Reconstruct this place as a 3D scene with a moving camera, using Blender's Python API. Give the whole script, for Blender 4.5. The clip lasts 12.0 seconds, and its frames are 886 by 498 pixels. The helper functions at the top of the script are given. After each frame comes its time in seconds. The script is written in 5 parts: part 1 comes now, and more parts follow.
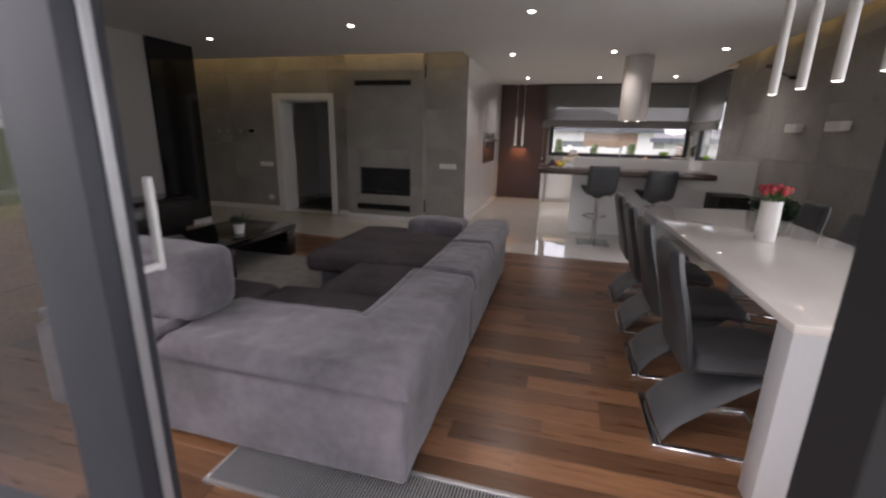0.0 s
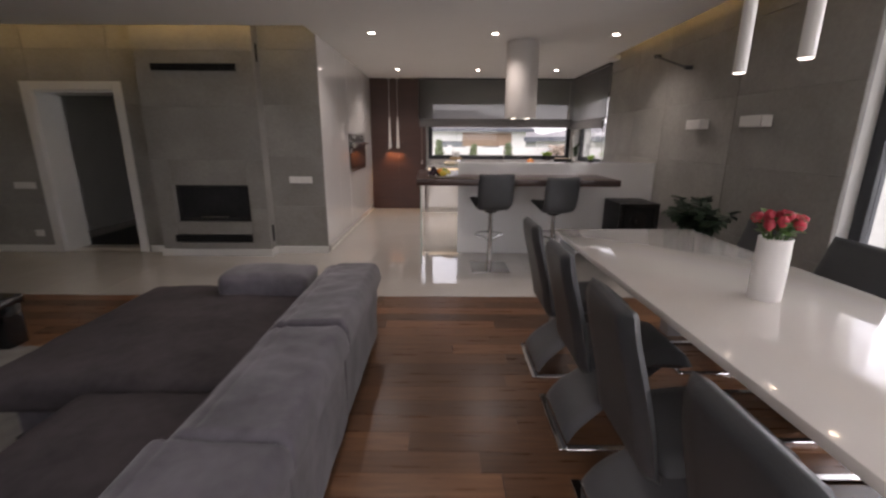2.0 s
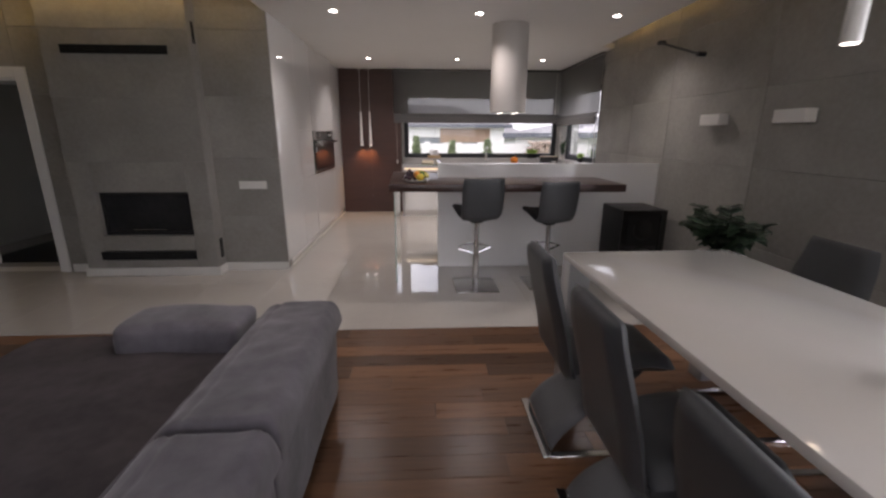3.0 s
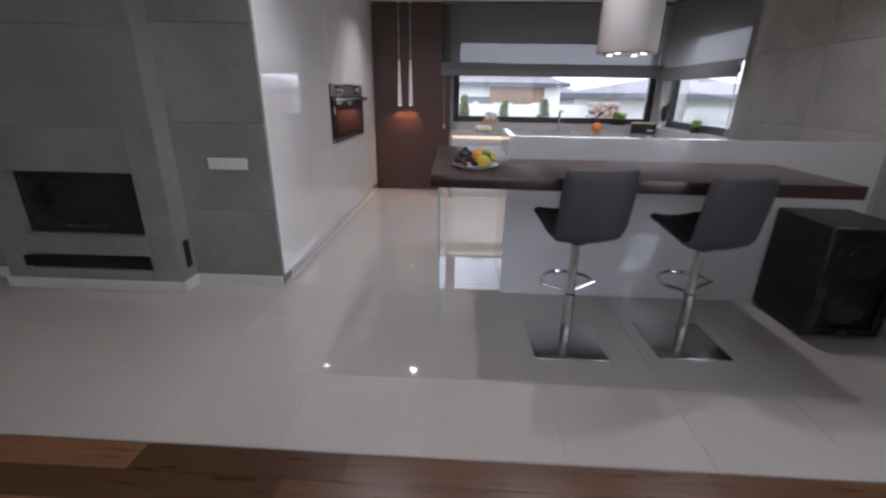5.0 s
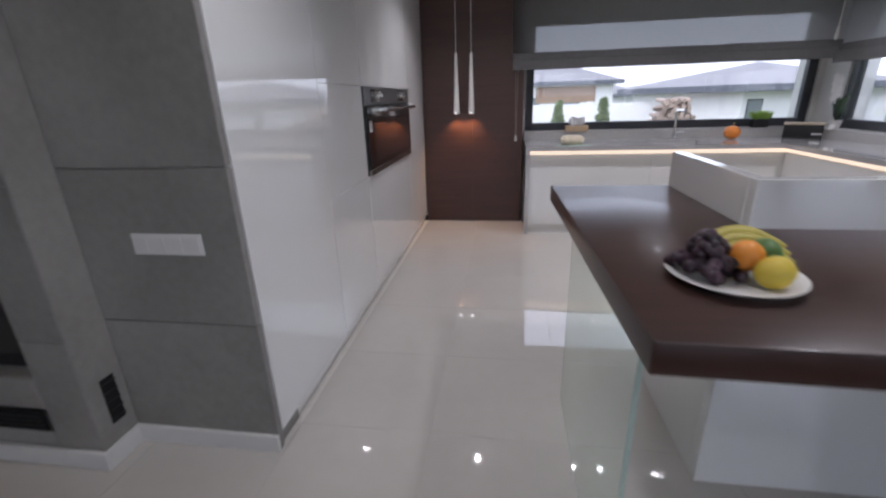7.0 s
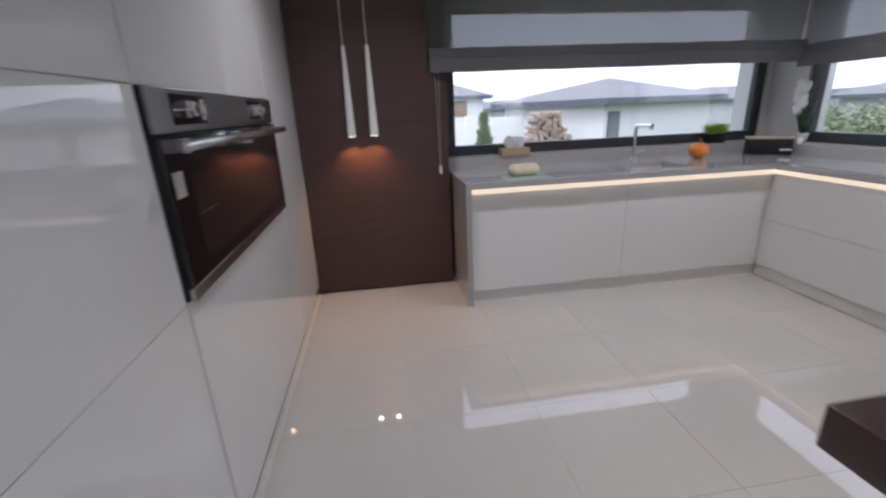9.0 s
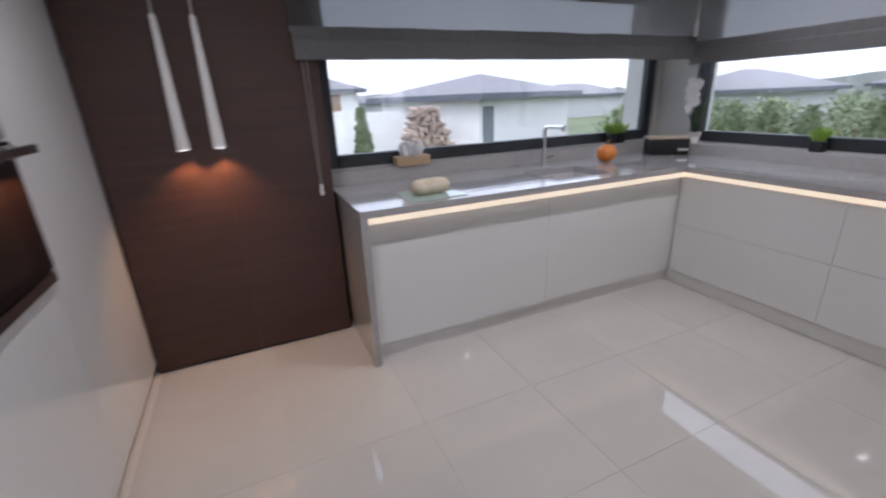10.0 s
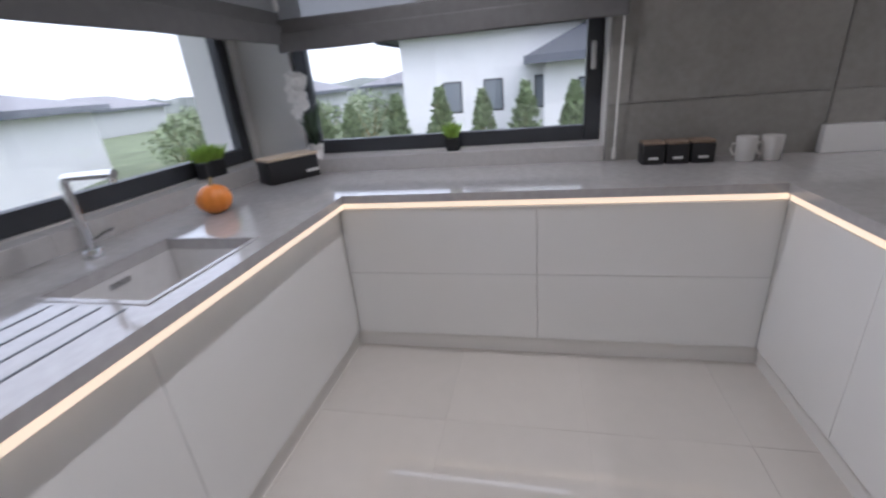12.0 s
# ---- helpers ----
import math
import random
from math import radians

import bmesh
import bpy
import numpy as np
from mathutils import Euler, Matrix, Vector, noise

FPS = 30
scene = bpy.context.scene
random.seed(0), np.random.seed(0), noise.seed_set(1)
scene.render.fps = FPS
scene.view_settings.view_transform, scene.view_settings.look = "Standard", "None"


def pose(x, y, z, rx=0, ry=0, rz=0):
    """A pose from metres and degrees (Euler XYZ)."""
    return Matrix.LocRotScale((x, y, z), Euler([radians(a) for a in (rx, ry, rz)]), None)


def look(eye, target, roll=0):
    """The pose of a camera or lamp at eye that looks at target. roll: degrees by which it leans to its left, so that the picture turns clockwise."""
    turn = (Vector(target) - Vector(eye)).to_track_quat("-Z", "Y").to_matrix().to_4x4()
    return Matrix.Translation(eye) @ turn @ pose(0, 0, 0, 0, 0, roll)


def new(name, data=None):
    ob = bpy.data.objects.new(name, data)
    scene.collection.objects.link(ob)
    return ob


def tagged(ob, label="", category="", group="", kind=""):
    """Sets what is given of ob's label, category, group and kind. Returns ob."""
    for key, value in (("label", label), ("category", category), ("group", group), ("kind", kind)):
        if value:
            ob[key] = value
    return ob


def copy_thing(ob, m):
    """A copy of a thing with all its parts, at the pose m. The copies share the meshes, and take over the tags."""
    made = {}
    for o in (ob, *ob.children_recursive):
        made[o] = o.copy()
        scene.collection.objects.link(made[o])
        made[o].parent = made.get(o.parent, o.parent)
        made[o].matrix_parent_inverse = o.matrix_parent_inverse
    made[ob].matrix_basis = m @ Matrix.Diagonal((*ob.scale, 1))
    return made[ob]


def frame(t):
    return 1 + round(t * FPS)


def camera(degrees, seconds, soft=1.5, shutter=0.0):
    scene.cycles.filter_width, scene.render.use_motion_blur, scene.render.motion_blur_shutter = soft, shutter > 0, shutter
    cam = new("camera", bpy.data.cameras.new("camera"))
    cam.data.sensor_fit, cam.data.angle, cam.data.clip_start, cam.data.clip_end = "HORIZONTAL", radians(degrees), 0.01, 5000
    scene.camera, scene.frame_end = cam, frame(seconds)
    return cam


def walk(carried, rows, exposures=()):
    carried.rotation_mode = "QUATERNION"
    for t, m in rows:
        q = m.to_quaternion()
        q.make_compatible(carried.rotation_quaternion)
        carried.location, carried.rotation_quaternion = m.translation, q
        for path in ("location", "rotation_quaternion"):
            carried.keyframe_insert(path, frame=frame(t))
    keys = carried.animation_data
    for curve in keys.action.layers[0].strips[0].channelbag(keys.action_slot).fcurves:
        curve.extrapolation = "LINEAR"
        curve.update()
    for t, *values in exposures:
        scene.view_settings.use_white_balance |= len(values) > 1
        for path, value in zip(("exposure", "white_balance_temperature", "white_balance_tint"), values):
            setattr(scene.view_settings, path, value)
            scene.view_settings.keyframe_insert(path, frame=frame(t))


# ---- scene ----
cam = camera(92.3, 12.0, soft=2.4, shutter=0.4)
PATH = [
    (0, (1.49, -6.769, 1.404), (0.985, -4.903, 0.89), 1.3),
    (0.5, (1.46, -6.403, 1.398), (1.079, -4.507, 0.888), 1.5),
    (1, (1.425, -6.03, 1.411), (1.193, -4.11, 0.9), 0.8),
    (1.5, (1.441, -5.673, 1.427), (1.304, -3.749, 0.9), 0.5),
    (2, (1.466, -5.283, 1.425), (1.465, -3.347, 0.923), 0.3),
    (2.5, (1.47, -4.935, 1.442), (1.573, -3.002, 0.938), 0.2),
    (4.5, (1.433, -3.315, 1.427), (1.422, -1.423, 0.78), 0.8),
    (5, (1.356, -2.898, 1.405), (1.264, -1.021, 0.719), 0.9),
    (5.5, (1.276, -2.514, 1.404), (1.075, -0.641, 0.732), 0.4),
    (6, (1.166, -2.112, 1.383), (0.879, -0.248, 0.717), 0.0),
    (6.5, (1.045, -1.719, 1.39), (0.743, 0.136, 0.704), -1.3),
    (8.5, (0.601, -0.081, 1.402), (0.611, 1.833, 0.821), -2.7),
    (9, (0.566, 0.302, 1.396), (0.825, 2.185, 0.773), -2.5),
    (9.5, (0.577, 0.698, 1.388), (1.083, 2.525, 0.75), -2.7),
    (10, (0.665, 1.049, 1.431), (1.426, 2.773, 0.763), -2.3),
    (10.5, (0.808, 1.45, 1.363), (1.971, 2.93, 0.687), -2.9),
    (11, (1.037, 1.734, 1.363), (2.47, 2.947, 0.674), -3.5),
    (11.5, (1.296, 1.952, 1.403), (2.964, 2.799, 0.697), -4.1),
    (12, (1.592, 2.172, 1.405), (3.397, 2.602, 0.66), -5.1),
]
walk(cam, [(t, look(eye, target, roll)) for t, eye, target, roll in PATH],
     exposures=[(0, 0.92, 6450, 20), (1, 1.0, 6750, 22), (2.5, 1.02, 6550, 21), (5.5, 1.08, 5650, 18), (9.5, 0.86, 5600, 16), (11, 0.88, 5600, 16), (12, 0.96, 5600, 16.5)])

# ---- world and light ----
world = bpy.data.worlds.new("sky")
scene.world = world
world.use_nodes = True
wn = world.node_tree.nodes
sky = wn.new("ShaderNodeTexSky")
sky.sky_type = "NISHITA"
sky.sun_disc = False
sky.sun_elevation, sky.sun_rotation = radians(48), radians(219)
sky.air_density, sky.dust_density = 1.0, 4.0
wn["Background"].inputs["Strength"].default_value = 0.15
# thin even cloud over the clear sky
veil = wn.new("ShaderNodeMix")
veil.data_type = "RGBA"
veil.inputs[0].default_value = 0.7
veil.inputs[7].default_value = (8.4, 8.4, 8.5, 1)
world.node_tree.links.new(sky.outputs["Color"], veil.inputs[6])
world.node_tree.links.new(veil.outputs[2], wn["Background"].inputs["Color"])
sun = new("sun", bpy.data.lights.new("sun", "SUN"))
sun.data.energy, sun.data.angle, sun.data.color = 0.6, radians(20), (1, 0.97, 0.93)
sun.matrix_world = look((0, 0, 10), (4.5, 5.5, 2.1))



# skylight standing in the opening of the large side window
glow = new("daylight_side", bpy.data.lights.new("daylight_side", "AREA"))
glow.data.shape, glow.data.size, glow.data.size_y = "RECTANGLE", 3.0, 2.1
glow.data.energy, glow.data.color = 21, (0.93, 0.97, 1.0)
glow.matrix_world = look((4.5, -4.15, 1.25), (0, -4.15, 0.9))

# ---- materials ----


def material(name, color, rough=0.5, metal=0.0, vary=0.12, scale=6.0, bump=0.0, bump_scale=60.0, stretch=(1, 1, 1),
             coat=0.0, rand=0.0, island=False, rough_vary=0.0, color2=None, fine=None):
    """Principled paint with variation at two scales, fine relief and an own tone for each piece."""
    m = bpy.data.materials.new(name)
    m.use_nodes = True
    n, l = m.node_tree.nodes, m.node_tree.links
    b = n["Principled BSDF"]
    b.inputs["Roughness"].default_value, b.inputs["Metallic"].default_value = rough, metal
    b.inputs["Coat Weight"].default_value, b.inputs["Coat Roughness"].default_value = coat, 0.03
    tc, mp = n.new("ShaderNodeTexCoord"), n.new("ShaderNodeMapping")
    l.new(tc.outputs["Object"], mp.inputs["Vector"])
    mp.inputs["Scale"].default_value = stretch
    if rand:
        info = n.new("ShaderNodeNewGeometry" if island else "ShaderNodeObjectInfo")
        out = info.outputs["Random Per Island" if island else "Random"]
        mul = n.new("ShaderNodeMath")
        mul.operation = "MULTIPLY"
        mul.inputs[1].default_value = 37.0
        l.new(out, mul.inputs[0])
        comb = n.new("ShaderNodeCombineXYZ")
        l.new(mul.outputs[0], comb.inputs[0])
        l.new(mul.outputs[0], comb.inputs[1])
        l.new(comb.outputs[0], mp.inputs["Location"])
    big, small = n.new("ShaderNodeTexNoise"), n.new("ShaderNodeTexNoise")
    big.inputs["Scale"].default_value, big.inputs["Detail"].default_value = scale, 5
    small.inputs["Scale"].default_value, small.inputs["Detail"].default_value = fine or scale * 9, 4
    for t in (big, small):
        l.new(mp.outputs[0], t.inputs["Vector"])
    mix = n.new("ShaderNodeMath")
    mix.operation = "MULTIPLY_ADD"
    l.new(small.outputs["Fac"], mix.inputs[0])
    mix.inputs[1].default_value = 0.4
    l.new(big.outputs["Fac"], mix.inputs[2])
    rng = n.new("ShaderNodeMapRange")
    rng.inputs[1].default_value, rng.inputs[2].default_value = 0.4, 1.0
    l.new(mix.outputs[0], rng.inputs[0])
    ramp = n.new("ShaderNodeMix")
    ramp.data_type = "RGBA"
    dark = color2 or tuple(c * (1 - vary) for c in color)
    light = tuple(min(1, c * (1 + vary)) for c in color) if not color2 else color
    ramp.inputs[6].default_value, ramp.inputs[7].default_value = (*dark, 1), (*light, 1)
    l.new(rng.outputs[0], ramp.inputs[0])
    last = ramp.outputs[2]
    if rand:
        hsv = n.new("ShaderNodeHueSaturation")
        r2 = n.new("ShaderNodeMapRange")
        r2.inputs[3].default_value, r2.inputs[4].default_value = 1 - rand, 1 + rand
        l.new(out, r2.inputs[0])
        l.new(r2.outputs[0], hsv.inputs["Value"])
        l.new(last, hsv.inputs["Color"])
        last = hsv.outputs[0]
    l.new(last, b.inputs["Base Color"])
    if rough_vary:
        r3 = n.new("ShaderNodeMapRange")
        r3.inputs[1].default_value, r3.inputs[2].default_value = 0.3, 0.8
        r3.inputs[3].default_value, r3.inputs[4].default_value = max(0, rough - rough_vary), rough + rough_vary
        l.new(big.outputs["Fac"], r3.inputs[0])
        l.new(r3.outputs[0], b.inputs["Roughness"])
    if bump:
        bn, bp = n.new("ShaderNodeTexNoise"), n.new("ShaderNodeBump")
        bn.inputs["Scale"].default_value, bn.inputs["Detail"].default_value = bump_scale, 6
        l.new(mp.outputs[0], bn.inputs["Vector"])
        bp.inputs["Strength"].default_value, bp.inputs["Distance"].default_value = bump, 0.004
        l.new(bn.outputs["Fac"], bp.inputs["Height"])
        l.new(bp.outputs[0], b.inputs["Normal"])
    return m


def glowing(name, color, strength):
    m = bpy.data.materials.new(name)
    m.use_nodes = True
    b = m.node_tree.nodes["Principled BSDF"]
    b.inputs["Base Color"].default_value = (*color, 1)
    b.inputs["Emission Color"].default_value = (*color, 1)
    b.inputs["Emission Strength"].default_value = strength
    return m


def glass(name, color=(1, 1, 1), rough=0.0):
    m = bpy.data.materials.new(name)
    m.use_nodes = True
    b = m.node_tree.nodes["Principled BSDF"]
    b.inputs["Base Color"].default_value = (*color, 1)
    b.inputs["Roughness"].default_value, b.inputs["Transmission Weight"].default_value = rough, 1.0
    b.inputs["IOR"].default_value = 1.45
    return m


def cloth_seen_through(name, color, let):
    """Woven cloth that lets part of the daylight behind it pass."""
    m = material(name, color, 0.9, vary=0.1, scale=30, bump=0.3, bump_scale=500)
    n, l = m.node_tree.nodes, m.node_tree.links
    tr, mx = n.new("ShaderNodeBsdfTranslucent"), n.new("ShaderNodeMixShader")
    tr.inputs["Color"].default_value = (*[min(1, c * 4.6) for c in color], 1)
    mx.inputs[0].default_value = let
    l.new(n["Principled BSDF"].outputs[0], mx.inputs[1])
    l.new(tr.outputs[0], mx.inputs[2])
    # the open weave lets a little of the view through
    holes, my = n.new("ShaderNodeBsdfTransparent"), n.new("ShaderNodeMixShader")
    my.inputs[0].default_value = 0.09
    l.new(mx.outputs[0], my.inputs[1])
    l.new(holes.outputs[0], my.inputs[2])
    l.new(my.outputs[0], n["Material Output"].inputs["Surface"])
    return m


M = {}
M["concrete"] = material("concrete", (0.27, 0.258, 0.238), 0.55, vary=0.26, scale=1.7, bump=0.25, bump_scale=45, rand=0.05, fine=28)
M["plaster"] = material("plaster", (0.62, 0.61, 0.58), 0.7, vary=0.03, scale=2, bump=0.08, bump_scale=120)
# white plaster darkened: the weak light on the television wall is in its colour
M["plaster_shaded"] = material("shaded_white_plaster", (0.4, 0.385, 0.36), 0.7, vary=0.04, scale=2, bump=0.08, bump_scale=120)
M["ceiling"] = material("ceiling_paint", (0.74, 0.73, 0.71), 0.7, vary=0.02, scale=1.5, bump=0.05, bump_scale=140)
M["white_gloss"] = material("white_gloss", (0.76, 0.755, 0.74), 0.045, vary=0.015, scale=1.2, coat=0.6)
M["white_satin"] = material("white_satin", (0.72, 0.70, 0.67), 0.3, vary=0.02, scale=1.2)
M["trim"] = material("trim_white", (0.68, 0.67, 0.64), 0.4, vary=0.03, scale=5)
M["table_white"] = material("white_table_lacquer", (0.65, 0.61, 0.56), 0.1, vary=0.02, scale=1.2, coat=0.5)
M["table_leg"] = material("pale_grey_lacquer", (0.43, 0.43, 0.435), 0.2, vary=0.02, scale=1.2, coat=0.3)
M["tile"] = material("porcelain", (0.53, 0.50, 0.46), 0.02, vary=0.05, scale=1.6, rand=0.02, coat=0.5, rough_vary=0.01)
M["grout"] = material("grout", (0.57, 0.54, 0.5), 0.8, vary=0.1, scale=30)
M["plank"] = material("oak_plank", (0.21, 0.102, 0.048), 0.32, vary=0.4, scale=3.0, stretch=(1.0, 14, 1), rand=0.5,
                      bump=0.05, bump_scale=30, rough_vary=0.06, color2=(0.105, 0.048, 0.024), fine=11)
M["walnut"] = material("walnut_veneer", (0.057, 0.026, 0.02), 0.42, vary=0.22, scale=3, stretch=(0.6, 2, 11), bump=0.1, bump_scale=40, rough_vary=0.05)
M["walnut_top"] = material("walnut_worktop", (0.042, 0.019, 0.014), 0.3, vary=0.3, scale=3, stretch=(0.7, 10, 10), bump=0.04, bump_scale=40, coat=0.12)
M["sofa"] = material("microfibre_grey", (0.11, 0.1, 0.112), 0.95, vary=0.5, scale=3.4, bump=0.7, bump_scale=12, fine=22)
M["sofa"].node_tree.nodes["Principled BSDF"].inputs["Sheen Weight"].default_value = 0.3
M["leather"] = material("grey_leatherette", (0.045, 0.047, 0.05), 0.42, vary=0.12, scale=6, bump=0.25, bump_scale=260)
M["leather_edge"] = material("grey_leatherette_edge", (0.085, 0.088, 0.094), 0.4, vary=0.1, scale=6, bump=0.25, bump_scale=260)
M["chrome"] = material("chrome", (0.75, 0.75, 0.75), 0.1, 1.0, vary=0.02)
M["steel"] = material("brushed_steel", (0.5, 0.49, 0.47), 0.24, 1.0, vary=0.03, scale=3)
M["stone"] = material("quartz_worktop", (0.40, 0.385, 0.38), 0.1, vary=0.1, scale=30, fine=400, coat=0.45)
M["sill"] = material("quartz_upstand", (0.47, 0.455, 0.44), 0.3, vary=0.08, scale=30, fine=400)
M["anthracite"] = material("anthracite_frame", (0.035, 0.038, 0.044), 0.45, vary=0.1, scale=6)
M["frame_grey"] = material("door_frame_grey", (0.026, 0.029, 0.036), 0.5, vary=0.1, scale=5, bump=0.05)
M["dark_steel"] = material("dark_steel", (0.3, 0.295, 0.29), 0.34, 1.0, vary=0.03, scale=3)
M["alu"] = material("aluminium_strip", (0.4, 0.4, 0.4), 0.4, 0.6, vary=0.08, scale=9)
M["black_gloss"] = material("black_gloss", (0.006, 0.006, 0.007), 0.1, vary=0.1, scale=4, coat=0.4)
M["black_matt"] = material("black_matt", (0.013, 0.013, 0.014), 0.6, vary=0.15, scale=8, bump=0.1)
M["black_void"] = material("deep_black", (0.008, 0.008, 0.008), 0.9, vary=0.3, scale=12)
M["blind"] = cloth_seen_through("roman_blind_cloth", (0.165, 0.16, 0.16), 0.45)
M["blind_hem"] = material("roman_blind_hem", (0.13, 0.127, 0.127), 0.9, vary=0.1, scale=20, bump=0.3, bump_scale=500)
M["rug"] = material("shaggy_rug", (0.33, 0.315, 0.29), 1.0, vary=0.2, scale=9, bump=0.9, bump_scale=90)
M["glass"] = glass("window_glass")
M["green_glass"] = glass("glass_panel", (0.86, 0.97, 0.93))
M["glass_edge"] = material("polished_glass_edge", (0.4, 0.5, 0.45), 0.25, vary=0.05, scale=4)
M["oven_glass"] = material("smoked_oven_glass", (0.012, 0.0115, 0.011), 0.04, vary=0.2, scale=3, coat=1.0)
# lighter grey base stands in for reflections and the firebox behind the glass
M["fire_glass"] = material("grey_stove_glass", (0.03, 0.031, 0.033), 0.18, vary=0.35, scale=3, coat=0.5)
M["label_grey"] = material("label_grey", (0.5, 0.5, 0.49), 0.6, vary=0.05)
# worktop quartz made paler: strong light in the bowl is put into the colour
M["sink_lit"] = material("brightened_sink_quartz", (0.6, 0.59, 0.58), 0.3, vary=0.05, scale=30, fine=300)
M["hood"] = material("satin_hood_steel", (0.56, 0.535, 0.51), 0.36, vary=0.03, scale=2)
M["lid_brown"] = material("brown_stained_lid", (0.2, 0.14, 0.095), 0.5, vary=0.2, scale=5, stretch=(1, 8, 8), bump=0.1)
M["lid_pale"] = material("pale_beech_lid", (0.55, 0.45, 0.33), 0.5, vary=0.15, scale=5, stretch=(1, 8, 8), bump=0.1)
# the sofa's microfibre again, darkened for the dim light on the seats
M["sofa_shaded"] = material("microfibre_grey_shaded", (0.055, 0.046, 0.048), 0.95, vary=0.45, scale=3.4, bump=0.7, bump_scale=12, fine=22)
M["cord"] = material("taupe_cord", (0.21, 0.175, 0.16), 0.7, vary=0.1, scale=20)
M["lamp"] = glowing("lamp_disc", (1, 0.93, 0.82), 9)
M["lamp_soft"] = glowing("lamp_opal", (1, 0.93, 0.82), 1.8)
M["led"] = glowing("led_strip", (1.0, 0.80, 0.55), 0.42)
M["led_soft"] = glowing("cove_led", (1.0, 0.68, 0.24), 1.7)

# ---- building helpers ----


def box(bm, x0, x1, y0, y1, z0, z1, bevel=0.0, seg=2):
    """A box, with rounded edges if bevel is given."""
    vs = [bm.verts.new((x, y, z)) for x in (x0, x1) for y in (y0, y1) for z in (z0, z1)]
    fs = [bm.faces.new([vs[i] for i in q]) for q in
          ((0, 1, 3, 2), (4, 6, 7, 5), (0, 4, 5, 1), (2, 3, 7, 6), (0, 2, 6, 4), (1, 5, 7, 3))]
    if bevel:
        es = list({e for f in fs for e in f.edges})
        bmesh.ops.bevel(bm, geom=es, offset=bevel, segments=seg, profile=0.5, affect="EDGES")
    return bm


def boxes(*dims, bevel=0.0, seg=2):
    bm = bmesh.new()
    for d in dims:
        box(bm, *d, bevel=bevel, seg=seg)
    return bm


def lathe(profile, n=32, bm=None, at=(0, 0, 0)):
    """A turned body from (radius, height) pairs."""
    bm = bm or bmesh.new()
    rings = []
    for r, z in profile:
        rings.append([bm.verts.new((at[0] + r * math.cos(2 * math.pi * i / n), at[1] + r * math.sin(2 * math.pi * i / n), at[2] + z))
                      for i in range(n)])
    for a, b in zip(rings, rings[1:]):
        for i in range(n):
            bm.faces.new((a[i], a[(i + 1) % n], b[(i + 1) % n], b[i]))
    bm.faces.new(list(reversed(rings[0])))
    bm.faces.new(rings[-1])
    return bm


def tube(points, r, n=10, bm=None, closed=False):
    """A round bar along points."""
    bm = bm or bmesh.new()
    pts = [Vector(p) for p in points]
    k = len(pts)
    rings = []
    for i, p in enumerate(pts):
        a = pts[(i - 1) % k] if (closed or i) else p
        b = pts[(i + 1) % k] if (closed or i < k - 1) else p
        d = (b - a).normalized()
        u = d.orthogonal() if abs(d.z) > 0.95 else Vector((0, 0, 1)).cross(d)
        u.normalize()
        v = d.cross(u)
        rr = r[i] if isinstance(r, (list, tuple)) else r
        rings.append([bm.verts.new(p + rr * (math.cos(2 * math.pi * j / n) * u + math.sin(2 * math.pi * j / n) * v)) for j in range(n)])
    pairs = list(zip(rings, rings[1:])) + ([(rings[-1], rings[0])] if closed else [])
    for a, b in pairs:
        for j in range(n):
            bm.faces.new((a[j], a[(j + 1) % n], b[(j + 1) % n], b[j]))
    if not closed:
        bm.faces.new(list(reversed(rings[0])))
        bm.faces.new(rings[-1])
    return bm


def mesh_of(bm, mat, name, smooth=None):
    bmesh.ops.recalc_face_normals(bm, faces=bm.faces)
    me = bpy.data.meshes.new(name)
    bm.to_mesh(me)
    bm.free()
    if mat:
        me.materials.append(M[mat] if isinstance(mat, str) else mat)
    if smooth:
        for p in me.polygons:
            p.use_smooth = True
        me.set_sharp_from_angle(angle=radians(smooth))
    return me


def part(name, bm, mat, parent=None, label="", smooth=40, world=False):
    """One mesh object under a thing or a part, in the thing's own coordinates, or in the world's."""
    ob = new(name, mesh_of(bm, mat, name, smooth))
    if parent is not None:
        ob.parent = parent
        if world:
            top = parent if parent.parent is None else parent.parent
            ob.matrix_parent_inverse = top.matrix_basis.inverted() if parent.parent is None else Matrix.Identity(4)
    if label:
        ob["label"] = label
    return ob


def thing(name, label, category, at=(0, 0, 0), turn=0, group="", kind=""):
    ob = new(name)
    ob.empty_display_size = 0.1
    ob.matrix_basis = pose(*at, 0, 0, turn)
    return tagged(ob, label, category, group, kind)


def setting(name, bm, mat, label, category, smooth=None):
    return tagged(part(name, bm, mat, None, smooth=smooth), label, category, kind="structure")


# ---- the large structure ----
CEIL, WALLX = 2.57, 4.06
WINX = 4.2  # inner face of the side wall round the kitchen window
TILE_EDGE = -1.55
# subfloors carry the tiles and the planks
floor_tiled = setting("floor_tiled", boxes((-6.6, 4.3, TILE_EDGE, 4.3, -0.2, -0.0025)), "grout",
                      "cream polished porcelain tile floor with fine joints", "floor")
floor_wood = setting("floor_wood", boxes((-4.3, 4.3, -6.1, TILE_EDGE, -0.2, -0.003)), "black_matt",
                     "reddish brown hardwood plank floor", "floor")
